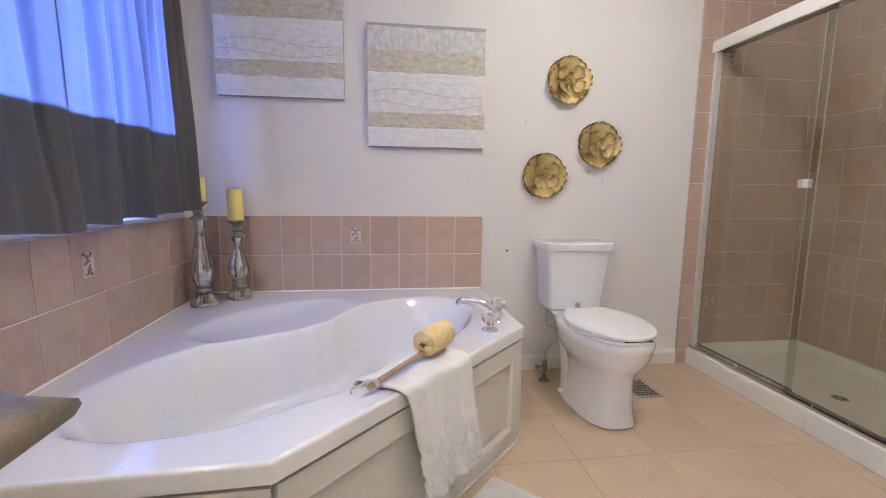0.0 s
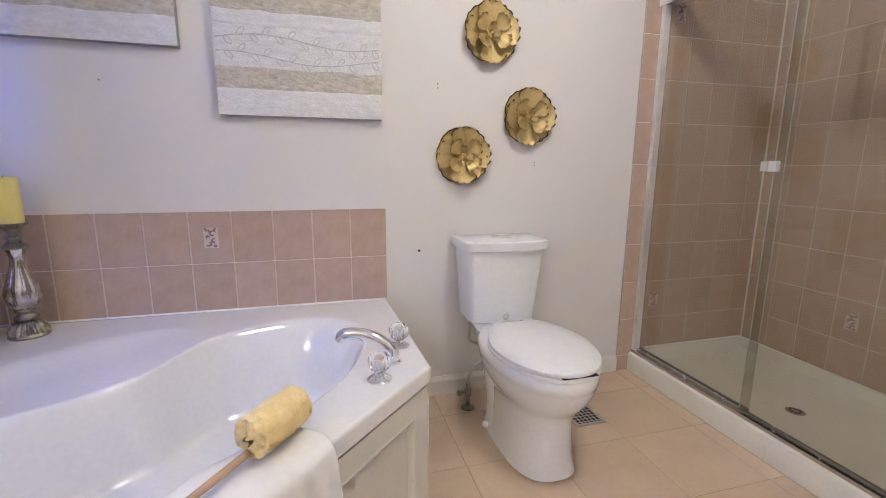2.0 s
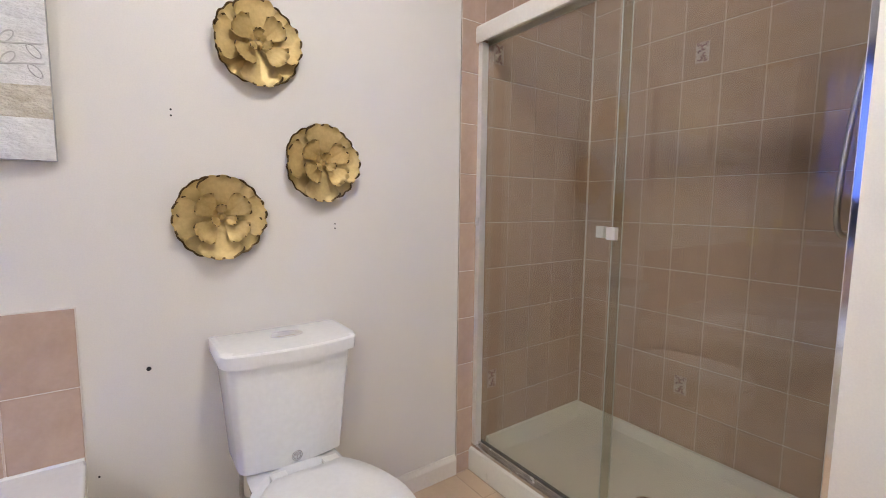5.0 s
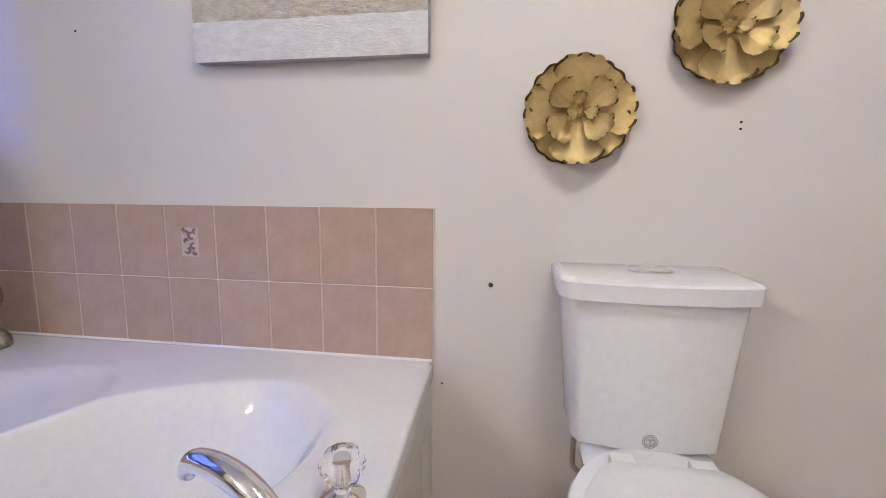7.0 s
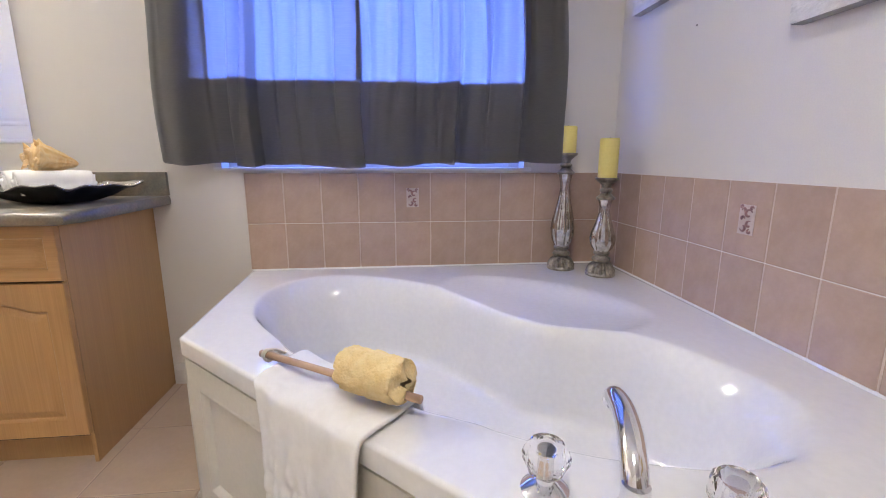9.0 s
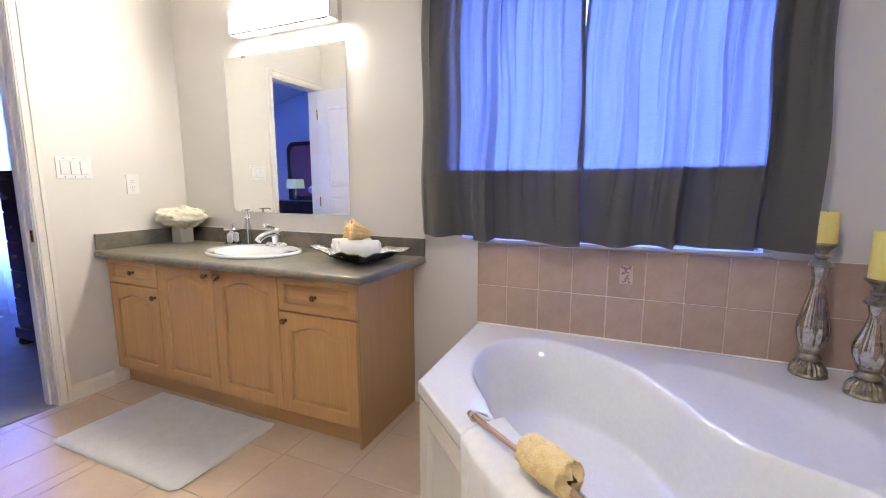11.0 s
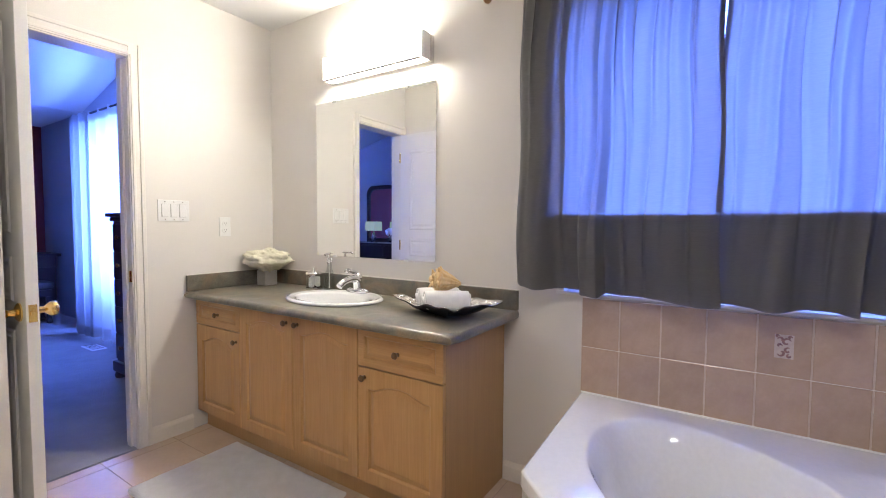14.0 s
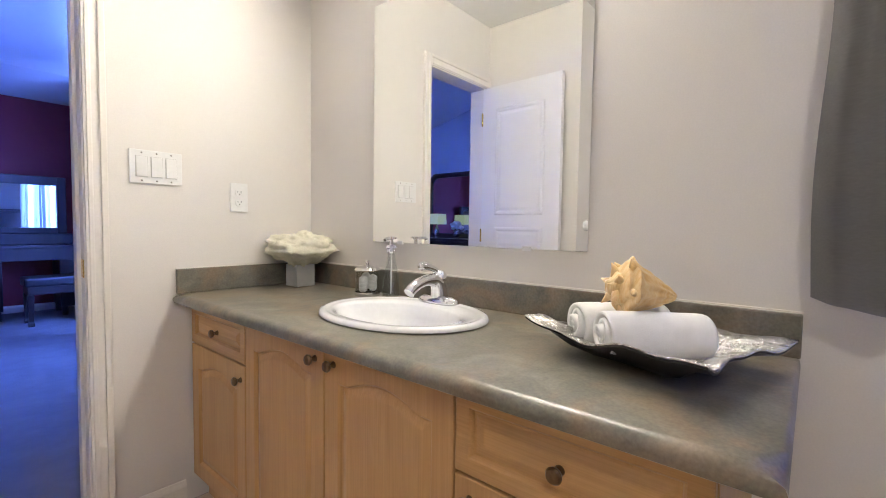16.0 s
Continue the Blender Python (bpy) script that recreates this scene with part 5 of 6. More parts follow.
faucet = thing("sink_faucet", pose(0.098, -2.748, CT + 0.0135) @ Matrix.Scale(1.15, 4), "chrome single-lever basin faucet on the sink", "faucet")
bm = bmesh.new()
rings(bm, [[(0.024 * r * math.cos(a) * 1.0, 0.072 * r * math.copysign(abs(math.sin(a)) ** 0.8, math.sin(a)), z) for a in [2 * math.pi * k / 40 for k in range(40)]] for r, z in ((1.0, 0), (1.02, 0.006), (0.96, 0.014), (0.7, 0.022))])
part("base", bm, CHROME, faucet, smooth=50)
bm = bmesh.new()
sp = bow([(-0.004, 0, 0.010), (0.002, 0, 0.05), (0.022, 0, 0.068), (0.065, 0, 0.066), (0.10, 0, 0.054), (0.118, 0, 0.040)], 6)
tube(bm, sp, [0.026 - 0.011 * min(1, k / 18) for k in range(len(sp))], 18)
part("spout", bm, CHROME, faucet, smooth=60)
bm = bmesh.new()
lathe(bm, [(0, 0.062), (0.021, 0.064), (0.022, 0.082), (0.014, 0.092), (0, 0.095)], 22, Matrix.Translation((-0.002, 0, 0)))
tube(bm, bow([(0.0, 0, 0.084), (0.02, 0, 0.098), (0.055, 0, 0.108), (0.078, 0, 0.108)]), [0.010, 0.010, 0.009, 0.009, 0.008, 0.008, 0.008, 0.008, 0.008, 0.0085, 0.009, 0.009, 0.0095, 0.010, 0.0105, 0.011, 0.0115, 0.012, 0.012, 0.012, 0.012, 0.0115, 0.011, 0.010, 0.008][:25], 12)
part("lever", bm, CHROME, faucet, smooth=50)

# things on the worktop
stand = thing("coral_ornament", pose(0.125, -3.512, CT), "cream coral-like shell ornament on a silver cube base", "ornament")
part("cube_base", boxes((-0.043, -0.043, 0, 0.043, 0.043, 0.092), bevel=0.002), SATIN, stand, "mirror-finish cube base")
bm = bmesh.new()


def coral(u, v):
    a, p = 2 * math.pi * u, math.pi * v
    d = Vector((math.sin(p) * math.cos(a), math.sin(p) * math.sin(a), math.cos(p)))
    n1 = noise.noise(d * 2.3 + Vector((4, 1, 7)))
    n2 = abs(noise.noise(d * 5.5 + Vector((1, 9, 2))))
    r = 1 + 0.22 * n1 + 0.24 * n2 + 0.06 * noise.noise(d * 13)
    flat = 0.42 + 0.58 * min(1, (d.z + 1.05))
    return (d.x * 0.125 * r * flat, d.y * 0.158 * r * flat, 0.156 + d.z * (0.068 if d.z > 0 else 0.070) * r)


sheet(bm, 72, 40, coral)
bmesh.ops.remove_doubles(bm, verts=bm.verts, dist=0.0004)
part("coral", bm, STUCCO, stand, "knobbly cream coral", smooth=True)

jar = thing("cotton_jar", pose(0.098, -3.100, CT) @ Matrix.Scale(1.2, 4), "small round glass jar with chrome lid holding cotton", "jar")
bm = bmesh.new()
lathe(bm, [(0, 0.002), (0.036, 0.002), (0.038, 0.008), (0.038, 0.075), (0.035, 0.078), (0.035, 0.010), (0, 0.008)], 28)
jg = part("glass", bm, BOTTLE, jar, "clear glass cup", smooth=40)
jg.visible_shadow = False
bm = bmesh.new()
lathe(bm, [(0, 0.0), (0.039, 0.0), (0.040, 0.004), (0.039, 0.012), (0.0385, 0.012), (0.0385, 0.003), (0, 0.002)], 28)
part("base_ring", bm, CHROME, jar, smooth=40)
bm = bmesh.new()
lathe(bm, [(0, 0.076), (0.039, 0.076), (0.041, 0.080), (0.036, 0.087), (0.015, 0.092), (0.005, 0.096), (0.007, 0.103), (0.006, 0.109), (0, 0.111)], 28)
part("lid", bm, CHROME, jar, smooth=40)
for k in range(9):
    bm = bmesh.new()
    bmesh.ops.create_icosphere(bm, subdivisions=2, radius=0.014)
    for v in bm.verts:
        v.co *= 1 + 0.15 * noise.noise(v.co * 90 + Vector((k, 0, 0)))
    bm.transform(Matrix.Translation((0.017 * math.cos(k * 2.1), 0.017 * math.sin(k * 2.1), 0.024 + 0.0042 * k)))
    part("cotton_ball", bm, PAPER, jar, "white cotton ball", smooth=True)

bottle = thing("soap_dispenser", pose(0.070, -3.00, CT) @ Matrix.Scale(1.12, 4), "clear glass soap dispenser with chrome pump", "soap dispenser")
bm = bmesh.new()
lathe(bm, [(0, 0.0), (0.028, 0.0), (0.030, 0.006), (0.028, 0.05), (0.022, 0.09), (0.014, 0.125), (0.013, 0.145), (0.011, 0.145), (0.012, 0.12), (0.020, 0.088), (0.026, 0.05), (0.027, 0.008), (0, 0.006)], 24)
bg = part("glass", bm, BOTTLE, bottle, "clear glass body", smooth=40)
bg.visible_shadow = False
bm = bmesh.new()
lathe(bm, [(0, 0.145), (0.015, 0.145), (0.017, 0.150), (0.014, 0.158), (0.019, 0.163), (0.016, 0.170), (0.007, 0.172), (0.007, 0.19), (0.018, 0.192), (0.018, 0.197), (0, 0.20)], 20)
tube(bm, [(0, 0, 0.193), (0.035, 0.012, 0.193), (0.042, 0.014, 0.188)], 0.005, 10)
part("pump", bm, CHROME, bottle, smooth=40)
bm = bmesh.new()
tube(bm, [(0, 0, 0.15), (0.004, 0.002, 0.012)], 0.0025, 8)
part("dip_tube", bm, WHITEPL, bottle)

tray = thing("serving_tray", pose(0.255, -2.065, CT, 0, 0, -18) @ Matrix.Diagonal((0.84, 1.05, 1.15, 1)), "rectangular dark bowl-shaped tray with hammered silver rim", "tray")


def tray_ring(half, z, wave=0.0, n=18):
    row = []
    for side in range(4):
        for k in range(n):
            t = -1 + 2 * k / n
            bulge = 1 - 0.10 * (1 - t * t)
            p = Vector((half * bulge, half * t, 0))
            p.rotate(Euler((0, 0, side * math.pi / 2)))
            ang = side * 2 * math.pi / 4 + t * 0.8
            row.append((p.x, p.y, z + wave * (0.5 * t * t + 0.22 * math.sin(ang * 5) + 0.12 * math.sin(ang * 11))))
    return row


bm = bmesh.new()
rings(bm, [tray_ring(0.062, 0.0), tray_ring(0.075, 0.002), tray_ring(0.11, 0.016), tray_ring(0.145, 0.033, 0.014), tray_ring(0.180, 0.041, 0.030), tray_ring(0.180, 0.044, 0.030)], True, False)
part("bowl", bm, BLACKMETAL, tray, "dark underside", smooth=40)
bm = bmesh.new()
rings(bm, [tray_ring(0.062, 0.006), tray_ring(0.11, 0.021), tray_ring(0.135, 0.034, 0.010), tray_ring(0.139, 0.038, 0.014), tray_ring(0.158, 0.041, 0.022), tray_ring(0.181, 0.047, 0.030), tray_ring(0.181, 0.0445, 0.030)], True, False)
part("rim", bm, HAMMERED, tray, "hammered silver rim", smooth=True)


def rolled_towel(x, y, z, turn, length, r):
    t = thing("rolled_towel", pose(x, y, z, 0, 0, turn), "rolled white washcloth on the tray", "towel", "rolled washcloths on the tray")
    bm = bmesh.new()

    def f(u, v):
        a = u * 6.6 * math.pi + 2.2
        rr = r * (0.12 + 0.88 * u) * (1 + 0.02 * math.sin(v * 5 + a))
        soft = 0.90 + 0.10 * math.sin(math.pi * v) ** 0.4
        end = (v - 0.5) * 2
        return (length * (v - 0.5) + 0.005 * math.sin(a * 0.6) - 0.010 * end ** 5 * u ** 3, rr * soft * math.cos(a) * 1.04, r + rr * soft * math.sin(a) * 0.94 - 0.004)

    sheet(bm, 150, 26, f)
    thicken(bm, 0.0105 * r / 0.056)
    part("cloth", bm, TOWEL, t, smooth=True)


rolled_towel(0.214, -2.136, CT + 0.017, 131, 0.200, 0.050)
rolled_towel(0.276, -2.052, CT + 0.017, 127, 0.205, 0.050)

conch = thing("conch_shell", pose(0.240, -2.100, CT + 0.112, 0, 10, 130) @ Matrix.Scale(0.92, 4), "orange-tan spiked conch shell on rolled towels", "shell")
bm = bmesh.new()


def conch_point(u, v):
    a = 2 * math.pi * u
    whorl = 0.058 * min(1.0, v / 0.30) ** 0.8 * (1 if v < 0.30 else max(0.0, (1 - v) / 0.70) ** 0.75) + 0.002
    step = 0.004 * math.sin(v * 60 + a) if v < 0.28 else 0.0012 * math.sin(a * 14)
    knob = 0.016 * max(0.0, math.cos(a * 3.5 + 0.6)) ** 4 * math.exp(-((v - 0.27) / 0.06) ** 2)
    r = whorl + step + knob + 0.003 * noise.noise(Vector((math.cos(a) * 2, math.sin(a) * 2, v * 9)))
    return (-0.070 + 0.160 * v, r * math.cos(a) * 1.1, 0.030 + r * math.sin(a))


sheet(bm, 96, 60, conch_point)
bmesh.ops.remove_doubles(bm, verts=bm.verts, dist=0.0004)
shell = part("shell", bm, CONCH, conch, smooth=True)
for k in range(9):
    a = 0.15 + k * 0.62
    v = 0.27 if k % 2 else 0.12
    r = 0.048 if k % 2 else 0.026
    d = Vector((-0.35, math.cos(a), math.sin(a))).normalized()
    p = Vector((-0.070 + 0.16 * v, r * math.cos(a) * 1.1, 0.030 + r * math.sin(a)))
    bm = bmesh.new()
    tube(bm, [p - d * 0.006, p + d * 0.012, p + d * 0.024 + Vector((-0.004, 0, 0))], [0.012, 0.007, 0.0012], 10)
    part("spine", bm, CONCH, shell, smooth=True)

# mirror and vanity light
wall_mirror = thing("wall_mirror", pose(0.003, -2.752, 0.994), "frameless rectangular wall mirror above the worktop", "mirror")
part("mirror_glass", boxes((0.002, -3.175, 1.004, 0.0065, -2.293, 1.92), bevel=0.0008), MIRROR, wall_mirror, world=True)
for y in (-3.02, -2.48):
    for z in (1.002, 1.913):
        part("clip", boxes((0.002, y - 0.014, z - 0.004, 0.0085, y + 0.014, z + 0.010), bevel=0.001), WHITEPL if z < 1.5 else RUBBER, wall_mirror, world=True)

vanity_light = thing("vanity_light", pose(0.04, -2.69, 2.0), "lit crackled glass bar lamp above the mirror", "wall lamp")
part("backplate", boxes((0.001, -3.02, 2.005, 0.035, -2.31, 2.135), bevel=0.003), ALU, vanity_light, "brushed metal backplate", world=True)
part("shade", boxes((0.036, -3.005, 2.011, 0.098, -2.325, 2.132), bevel=0.004), GLOW_V, vanity_light, "glowing crackled glass shade", world=True)
# End plates, deepened to the shade's front to hold back sideways light.
for y in (-3.012, -2.318):
    part("end_cap", boxes((0.030, y - 0.0065, 2.007, 0.099, y + 0.0065, 2.136), bevel=0.002), SATIN, vanity_light, world=True)
# Added cover over the back of the open top, limiting glow on the wall.
part("top_light_block", boxes((0.034, -3.005, 2.133, 0.070, -2.325, 2.137), bevel=0.001), ALU, vanity_light, world=True)
part("bottom_strip", boxes((0.090, -3.005, 2.002, 0.103, -2.325, 2.012), bevel=0.002), ALU, vanity_light, world=True)

ceiling_light = thing("ceiling_light", pose(1.95, -1.15, H), "round flush ceiling lamp with lit frosted glass", "ceiling lamp")
bm = bmesh.new()
lathe(bm, [(0, 0), (0.15, 0), (0.15, -0.02), (0.135, -0.028), (0, -0.028)], 36)
part("pan", bm, ALU, ceiling_light, smooth=40)
bm = bmesh.new()
lathe(bm, [(0.132, -0.028), (0.128, -0.05), (0.10, -0.075), (0.05, -0.09), (0, -0.094)], 36)
part("dome", bm, GLOW_C, ceiling_light, "frosted glass dome", smooth=True)

# switch, socket, paper holder, robe hook
switch = thing("light_switch", pose(0.630, SOUTH, 1.262), "white three-gang rocker switch plate", "light switch")
part("plate", boxes((-0.082, 0.001, -0.058, 0.082, 0.007, 0.058), bevel=0.002), WHITEPL, switch)
for k in (-1, 0, 1):
    # Grey plate behind each rocker stands in for its thin shadow.
    part("shadow_line", boxes((k * 0.046 - 0.0185, 0.007, -0.036, k * 0.046 + 0.0185, 0.0085, 0.036)), RELIEF_GREY, switch, "grey strip painted as a thin shadow line")
    bm = boxes((k * 0.046 - 0.017, 0.0072, -0.0345, k * 0.046 + 0.017, 0.012, 0.0345), bevel=0.001)
    bm.transform(Matrix.Rotation(radians(1.6), 4, "X"))
    part("rocker", bm, WHITEPL, switch)
for k in (-1, 0, 1):
    for z in (-0.048, 0.048):
        bm = bmesh.new()
        lathe(bm, [(0, 0), (0.003, 0), (0.0025, 0.001), (0, 0.001)], 10, Matrix.Translation((k * 0.046, 0.007, z)) @ Matrix.Rotation(radians(-90), 4, "X"))
        part("screw", bm, ALU, switch)
outlet = thing("wall_outlet", pose(0.338, SOUTH, 1.174), "white duplex wall outlet", "outlet")
part("plate", boxes((-0.035, 0.001, -0.058, 0.035, 0.007, 0.058), bevel=0.002), WHITEPL, outlet)
for z in (-0.02, 0.02):
    bm = bmesh.new()
    lathe(bm, [(0, 0), (0.017, 0), (0.0165, 0.002), (0, 0.002)], 24, Matrix.Translation((0, 0.007, z)) @ Matrix.Rotation(radians(-90), 4, "X"))
    s = part("socket", bm, WHITEPL, outlet)
    part("slot", boxes((-0.0075, 0.009, z - 0.001, -0.0055, 0.0095, z + 0.007), (0.0055, 0.009, z - 0.001, 0.0075, 0.0095, z + 0.006), (-0.002, 0.009, z - 0.0095, 0.002, 0.0095, z - 0.006)), DARK, s)

holder = thing("paper_holder", pose(EAST, -1.388, 0.662), "white ceramic toilet paper holder on the wall", "toilet paper holder")
bm = bmesh.new()


def plate_ring(w, h, x, n=40, e=5):
    return [(x, w * math.copysign(abs(math.cos(a)) ** (2 / e), math.cos(a)), h * math.copysign(abs(math.sin(a)) ** (2 / e), math.sin(a))) for a in [2 * math.pi * k / n for k in range(n)]]


rings(bm, [plate_ring(0.066, 0.086, -0.001), plate_ring(0.066, 0.086, -0.008), plate_ring(0.060, 0.080, -0.015), plate_ring(0.04, 0.055, -0.017)])
part("plate", bm, PORC, holder, smooth=40)
for s in (-1, 1):
    bm = bmesh.new()
    rows = []
    for t in range(9):
        k = t / 8
        rows.append([(-0.012 - 0.130 * k, s * (0.055 + 0.004 * k) + (0.016 - 0.006 * k) * math.cos(a) * 0.7, 0.022 * (1 - k) * 0 + (0.050 - 0.037 * k ** 0.7) * math.sin(a)) for a in [2 * math.pi * j / 20 for j in range(20)]])
    rings(bm, rows)
    part("arm", bm, PORC, holder, smooth=50)
roll = thing("toilet_roll", pose(EAST - 0.132, -1.388, 0.659), "nearly finished white toilet paper roll", "toilet roll")
bm = bmesh.new()
prof_ = [(0.021, -0.052), (0.036, -0.052), (0.0365, 0), (0.036, 0.052), (0.021, 0.052), (0.021, 0)]
rows = [[Matrix.Rotation(radians(90), 4, "X") @ Vector((r * math.cos(2 * math.pi * k / 40), r * math.sin(2 * math.pi * k / 40), z)) for k in range(40)] for r, z in prof_ + prof_[:1]]
rings(bm, rows, False, False)
part("paper", bm, PAPER, roll, smooth=40)
bm = bmesh.new()
tube(bm, [(0, -0.064, 0), (0, 0.064, 0)], 0.010, 16)
part("spindle", bm, WHITEPL, roll, smooth=40)
bm = bmesh.new()
sheet(bm, 10, 12, lambda u, v: (-0.0365 - 0.004 * math.sin(3 * v), -0.05 + 0.1 * u, 0.03 - 0.05 * v + 0.004 * u))
part("loose_sheet", bm, PAPER, roll, smooth=True)

hook = thing("robe_hook", pose(1.60, NOOK_N, 1.088), "white ceramic oval wall hook", "wall hook")
bm = bmesh.new()
m = Matrix.Rotation(radians(-90), 4, "X") @ Matrix.Diagonal((1.5, 1, 1, 1))
lathe(bm, [(0, 0.001), (0.034, 0.001), (0.034, 0.008), (0.029, 0.016), (0.018, 0.020), (0, 0.020)], 32, m)
part("rosette", bm, PORC, hook, smooth=40)
bm = bmesh.new()
tube(bm, bow([(0, 0.018, 0.0), (0, 0.045, -0.006), (0, 0.058, 0.012), (0, 0.060, 0.028)]), 0.008, 12)
part("prong", bm, ALU, hook, smooth=True)

# bath mats


def bath_mat(m, lx, ly, label):
    t = thing("bath_mat", m, label, "bath mat", "bath mats")
    bm = bmesh.new()

    def f(u, v):
        x, y = (u - 0.5) * 2, (v - 0.5) * 2
        e = 30
        k = (abs(x) ** e + abs(y) ** e + 1e-30) ** (1 / e) / max(abs(x), abs(y), 1e-2)
        k = max(k, 1.0)
        x, y = x / k * 1.0, y / k * 1.0
        edge = min(1.0, (1 - max(abs(x), abs(y))) * 14)
        z = 0.004 + 0.013 * edge ** 0.5 + 0.0022 * noise.noise(Vector((x * lx * 60, y * ly * 60, 0))) + 0.002 * noise.noise(Vector((x * lx * 9, y * ly * 9, 5)))
        wob = 0.003 * noise.noise(Vector((x * 3, y * 3, 2)))
        return (x * lx / 2 + wob, y * ly / 2 + wob, z if edge > 0 else 0.001)

    sheet(bm, 110, 110, f)
    part("fleece", bm, MAT, t, smooth=True)


bath_mat(pose(0.772, -2.830, 0), 0.53, 0.845, "off-white shaggy bath mat in front of the vanity")
q = P0 + DIR * 0.70 + OUT * 0.285
bath_mat(pose(q.x, q.y, 0, 0, 0, math.degrees(math.atan2(OUT.y, OUT.x))), 0.50, 0.82, "off-white bath mat along the tub apron")

# ---- bedroom furniture ----
bw = thing("window_2", pose(BW - 0.06, (BY0 + BY1) / 2, BZ0), "white framed bedroom window", "window", kind="structure")
for r in ((BW - 0.11, BY0, BZ0, BW - 0.05, BY0 + 0.05, BZ1), (BW - 0.11, BY1 - 0.05, BZ0, BW - 0.05, BY1, BZ1), (BW - 0.11, BY0 + 0.05, BZ0, BW - 0.05, BY1 - 0.05, BZ0 + 0.05), (BW - 0.11, BY0 + 0.05, BZ1 - 0.05, BW - 0.05, BY1 - 0.05, BZ1)):
    part("window_frame", boxes(r, bevel=0.003), DOORP, bw, world=True)
pane = part("pane", boxes((BW - 0.085, BY0 + 0.05, BZ0 + 0.05, BW - 0.081, BY1 - 0.05, BZ1 - 0.05)), PANE, bw, world=True)
pane.visible_shadow = False


def drape(name, y0, y1, x, mt, label, seed, amp=0.05, z1=2.31):
    d = thing(name, pose(x, (y0 + y1) / 2, 0.02), label, "curtain", "bedroom curtains")
    bm = bmesh.new()

    def f(u, v):
        y = y0 + (y1 - y0) * u
        w = math.sin(y * 48 + seed + 1.5 * math.sin(y * 5)) * 0.7 + math.sin(y * 27 + seed * 2) * 0.4
        return (x + amp * w * (0.6 + 0.4 * (1 - v)), y + 0.03 * (1 - v) * math.sin(seed), 0.02 + (z1 - 0.02) * v + (0.012 * w if v > 0.98 else 0))

    sheet(bm, 120, 30, f)
    part("cloth", bm, mt, d, smooth=True, world=True)
    bm = bmesh.new()
    sheet(bm, 120, 3, lambda u, v: tuple(Vector(f(u, 0.962 + 0.036 * v)) + Vector((0.004, 0, 0))))
    part("header_band", bm, mt, d, smooth=True, world=True)
    bm = bmesh.new()
    sheet(bm, 120, 3, lambda u, v: tuple(Vector(f(u, 0.002 + 0.045 * v)) + Vector((0.004, 0, 0))))
    part("bottom_hem", bm, mt, d, smooth=True, world=True)


drape("sheer_curtain", -6.55, -5.60, 0.02, SHEER, "white sheer curtain glowing in front of the bedroom window", 0.4)
# Side drapes cover the sheer's unlit ends, dimmed by their grey.
drape("drape", -6.95, -6.50, 0.06, DIM_SHEER, "grey bedroom drape beside the window, toned as unlit sheer", 1.9)
drape("drape", -5.66, -5.15, 0.06, DIM_SHEER, "grey bedroom drape beside the window, toned as unlit sheer", 3.0)
brod = thing("drape_rod", pose(0.04, -6.0, 2.30), "thin dark bedroom curtain rod", "curtain rod")
bm = bmesh.new()
tube(bm, [(0.04, -7.0, 2.30), (0.04, -5.1, 2.30)], 0.010, 10)
part("pole", bm, DARKWOOD, brod, smooth=True, world=True)
for y in (-6.98, -5.12):
    bm = bmesh.new()
    tube(bm, [(BW, y, 2.30), (0.04, y, 2.30)], 0.008, 8)
    part("bracket", bm, DARKWOOD, brod, world=True)

chest = thing("tall_chest", pose(0.20, -4.70, 0.004), "dark espresso wooden chest of drawers on bracket feet", "chest of drawers")
part("carcass", boxes((-0.27, -0.28, 0.09, 0.22, 0.28, 1.20), bevel=0.004), DARKWOOD, chest)
part("top", boxes((-0.29, -0.32, 1.235, 0.26, 0.32, 1.265), bevel=0.008), DARKWOOD, chest)
part("cornice", boxes((-0.28, -0.30, 1.20, 0.24, 0.30, 1.235), bevel=0.012), DARKWOOD, chest)
part("plinth", boxes((-0.28, -0.30, 0.05, 0.245, 0.30, 0.13), bevel=0.010), DARKWOOD, chest)
for y in (-0.26, 0.26):
    for x in (-0.24, 0.20):
        bm = bmesh.new()
        lathe(bm, [(0, 0), (0.04, 0), (0.046, 0.02), (0.036, 0.05), (0, 0.052)], 16, Matrix.Translation((x, y, 0)))
        part("foot", bm, DARKWOOD, chest, smooth=40)
for k in range(5):
    z = 0.15 + k * 0.208
    d = part("drawer_front", boxes((0.220, -0.265, z, 0.232, 0.265, z + 0.198), bevel=0.004), DARKWOOD, chest)
    for y in (-0.15, 0.15):
        bm = bmesh.new()
        lathe(bm, [(0, 0), (0.008, 0), (0.008, 0.010), (0.017, 0.016), (0.014, 0.026), (0, 0.028)], 14, Matrix.Translation((0.232, y, z + 0.1)) @ Matrix.Rotation(radians(90), 4, "Y"))
        part("knob", bm, BRONZE, d, smooth=40)

table = thing("dressing_table", pose(0.42, -8.52, 0.004), "dark espresso dressing table with framed mirror against the red wall", "dressing table")
part("top", boxes((-0.62, -0.24, 0.765, 0.62, 0.26, 0.80), bevel=0.006), DARKWOOD, table)
part("apron", boxes((-0.58, -0.21, 0.63, 0.58, 0.22, 0.765), bevel=0.004), DARKWOOD, table)
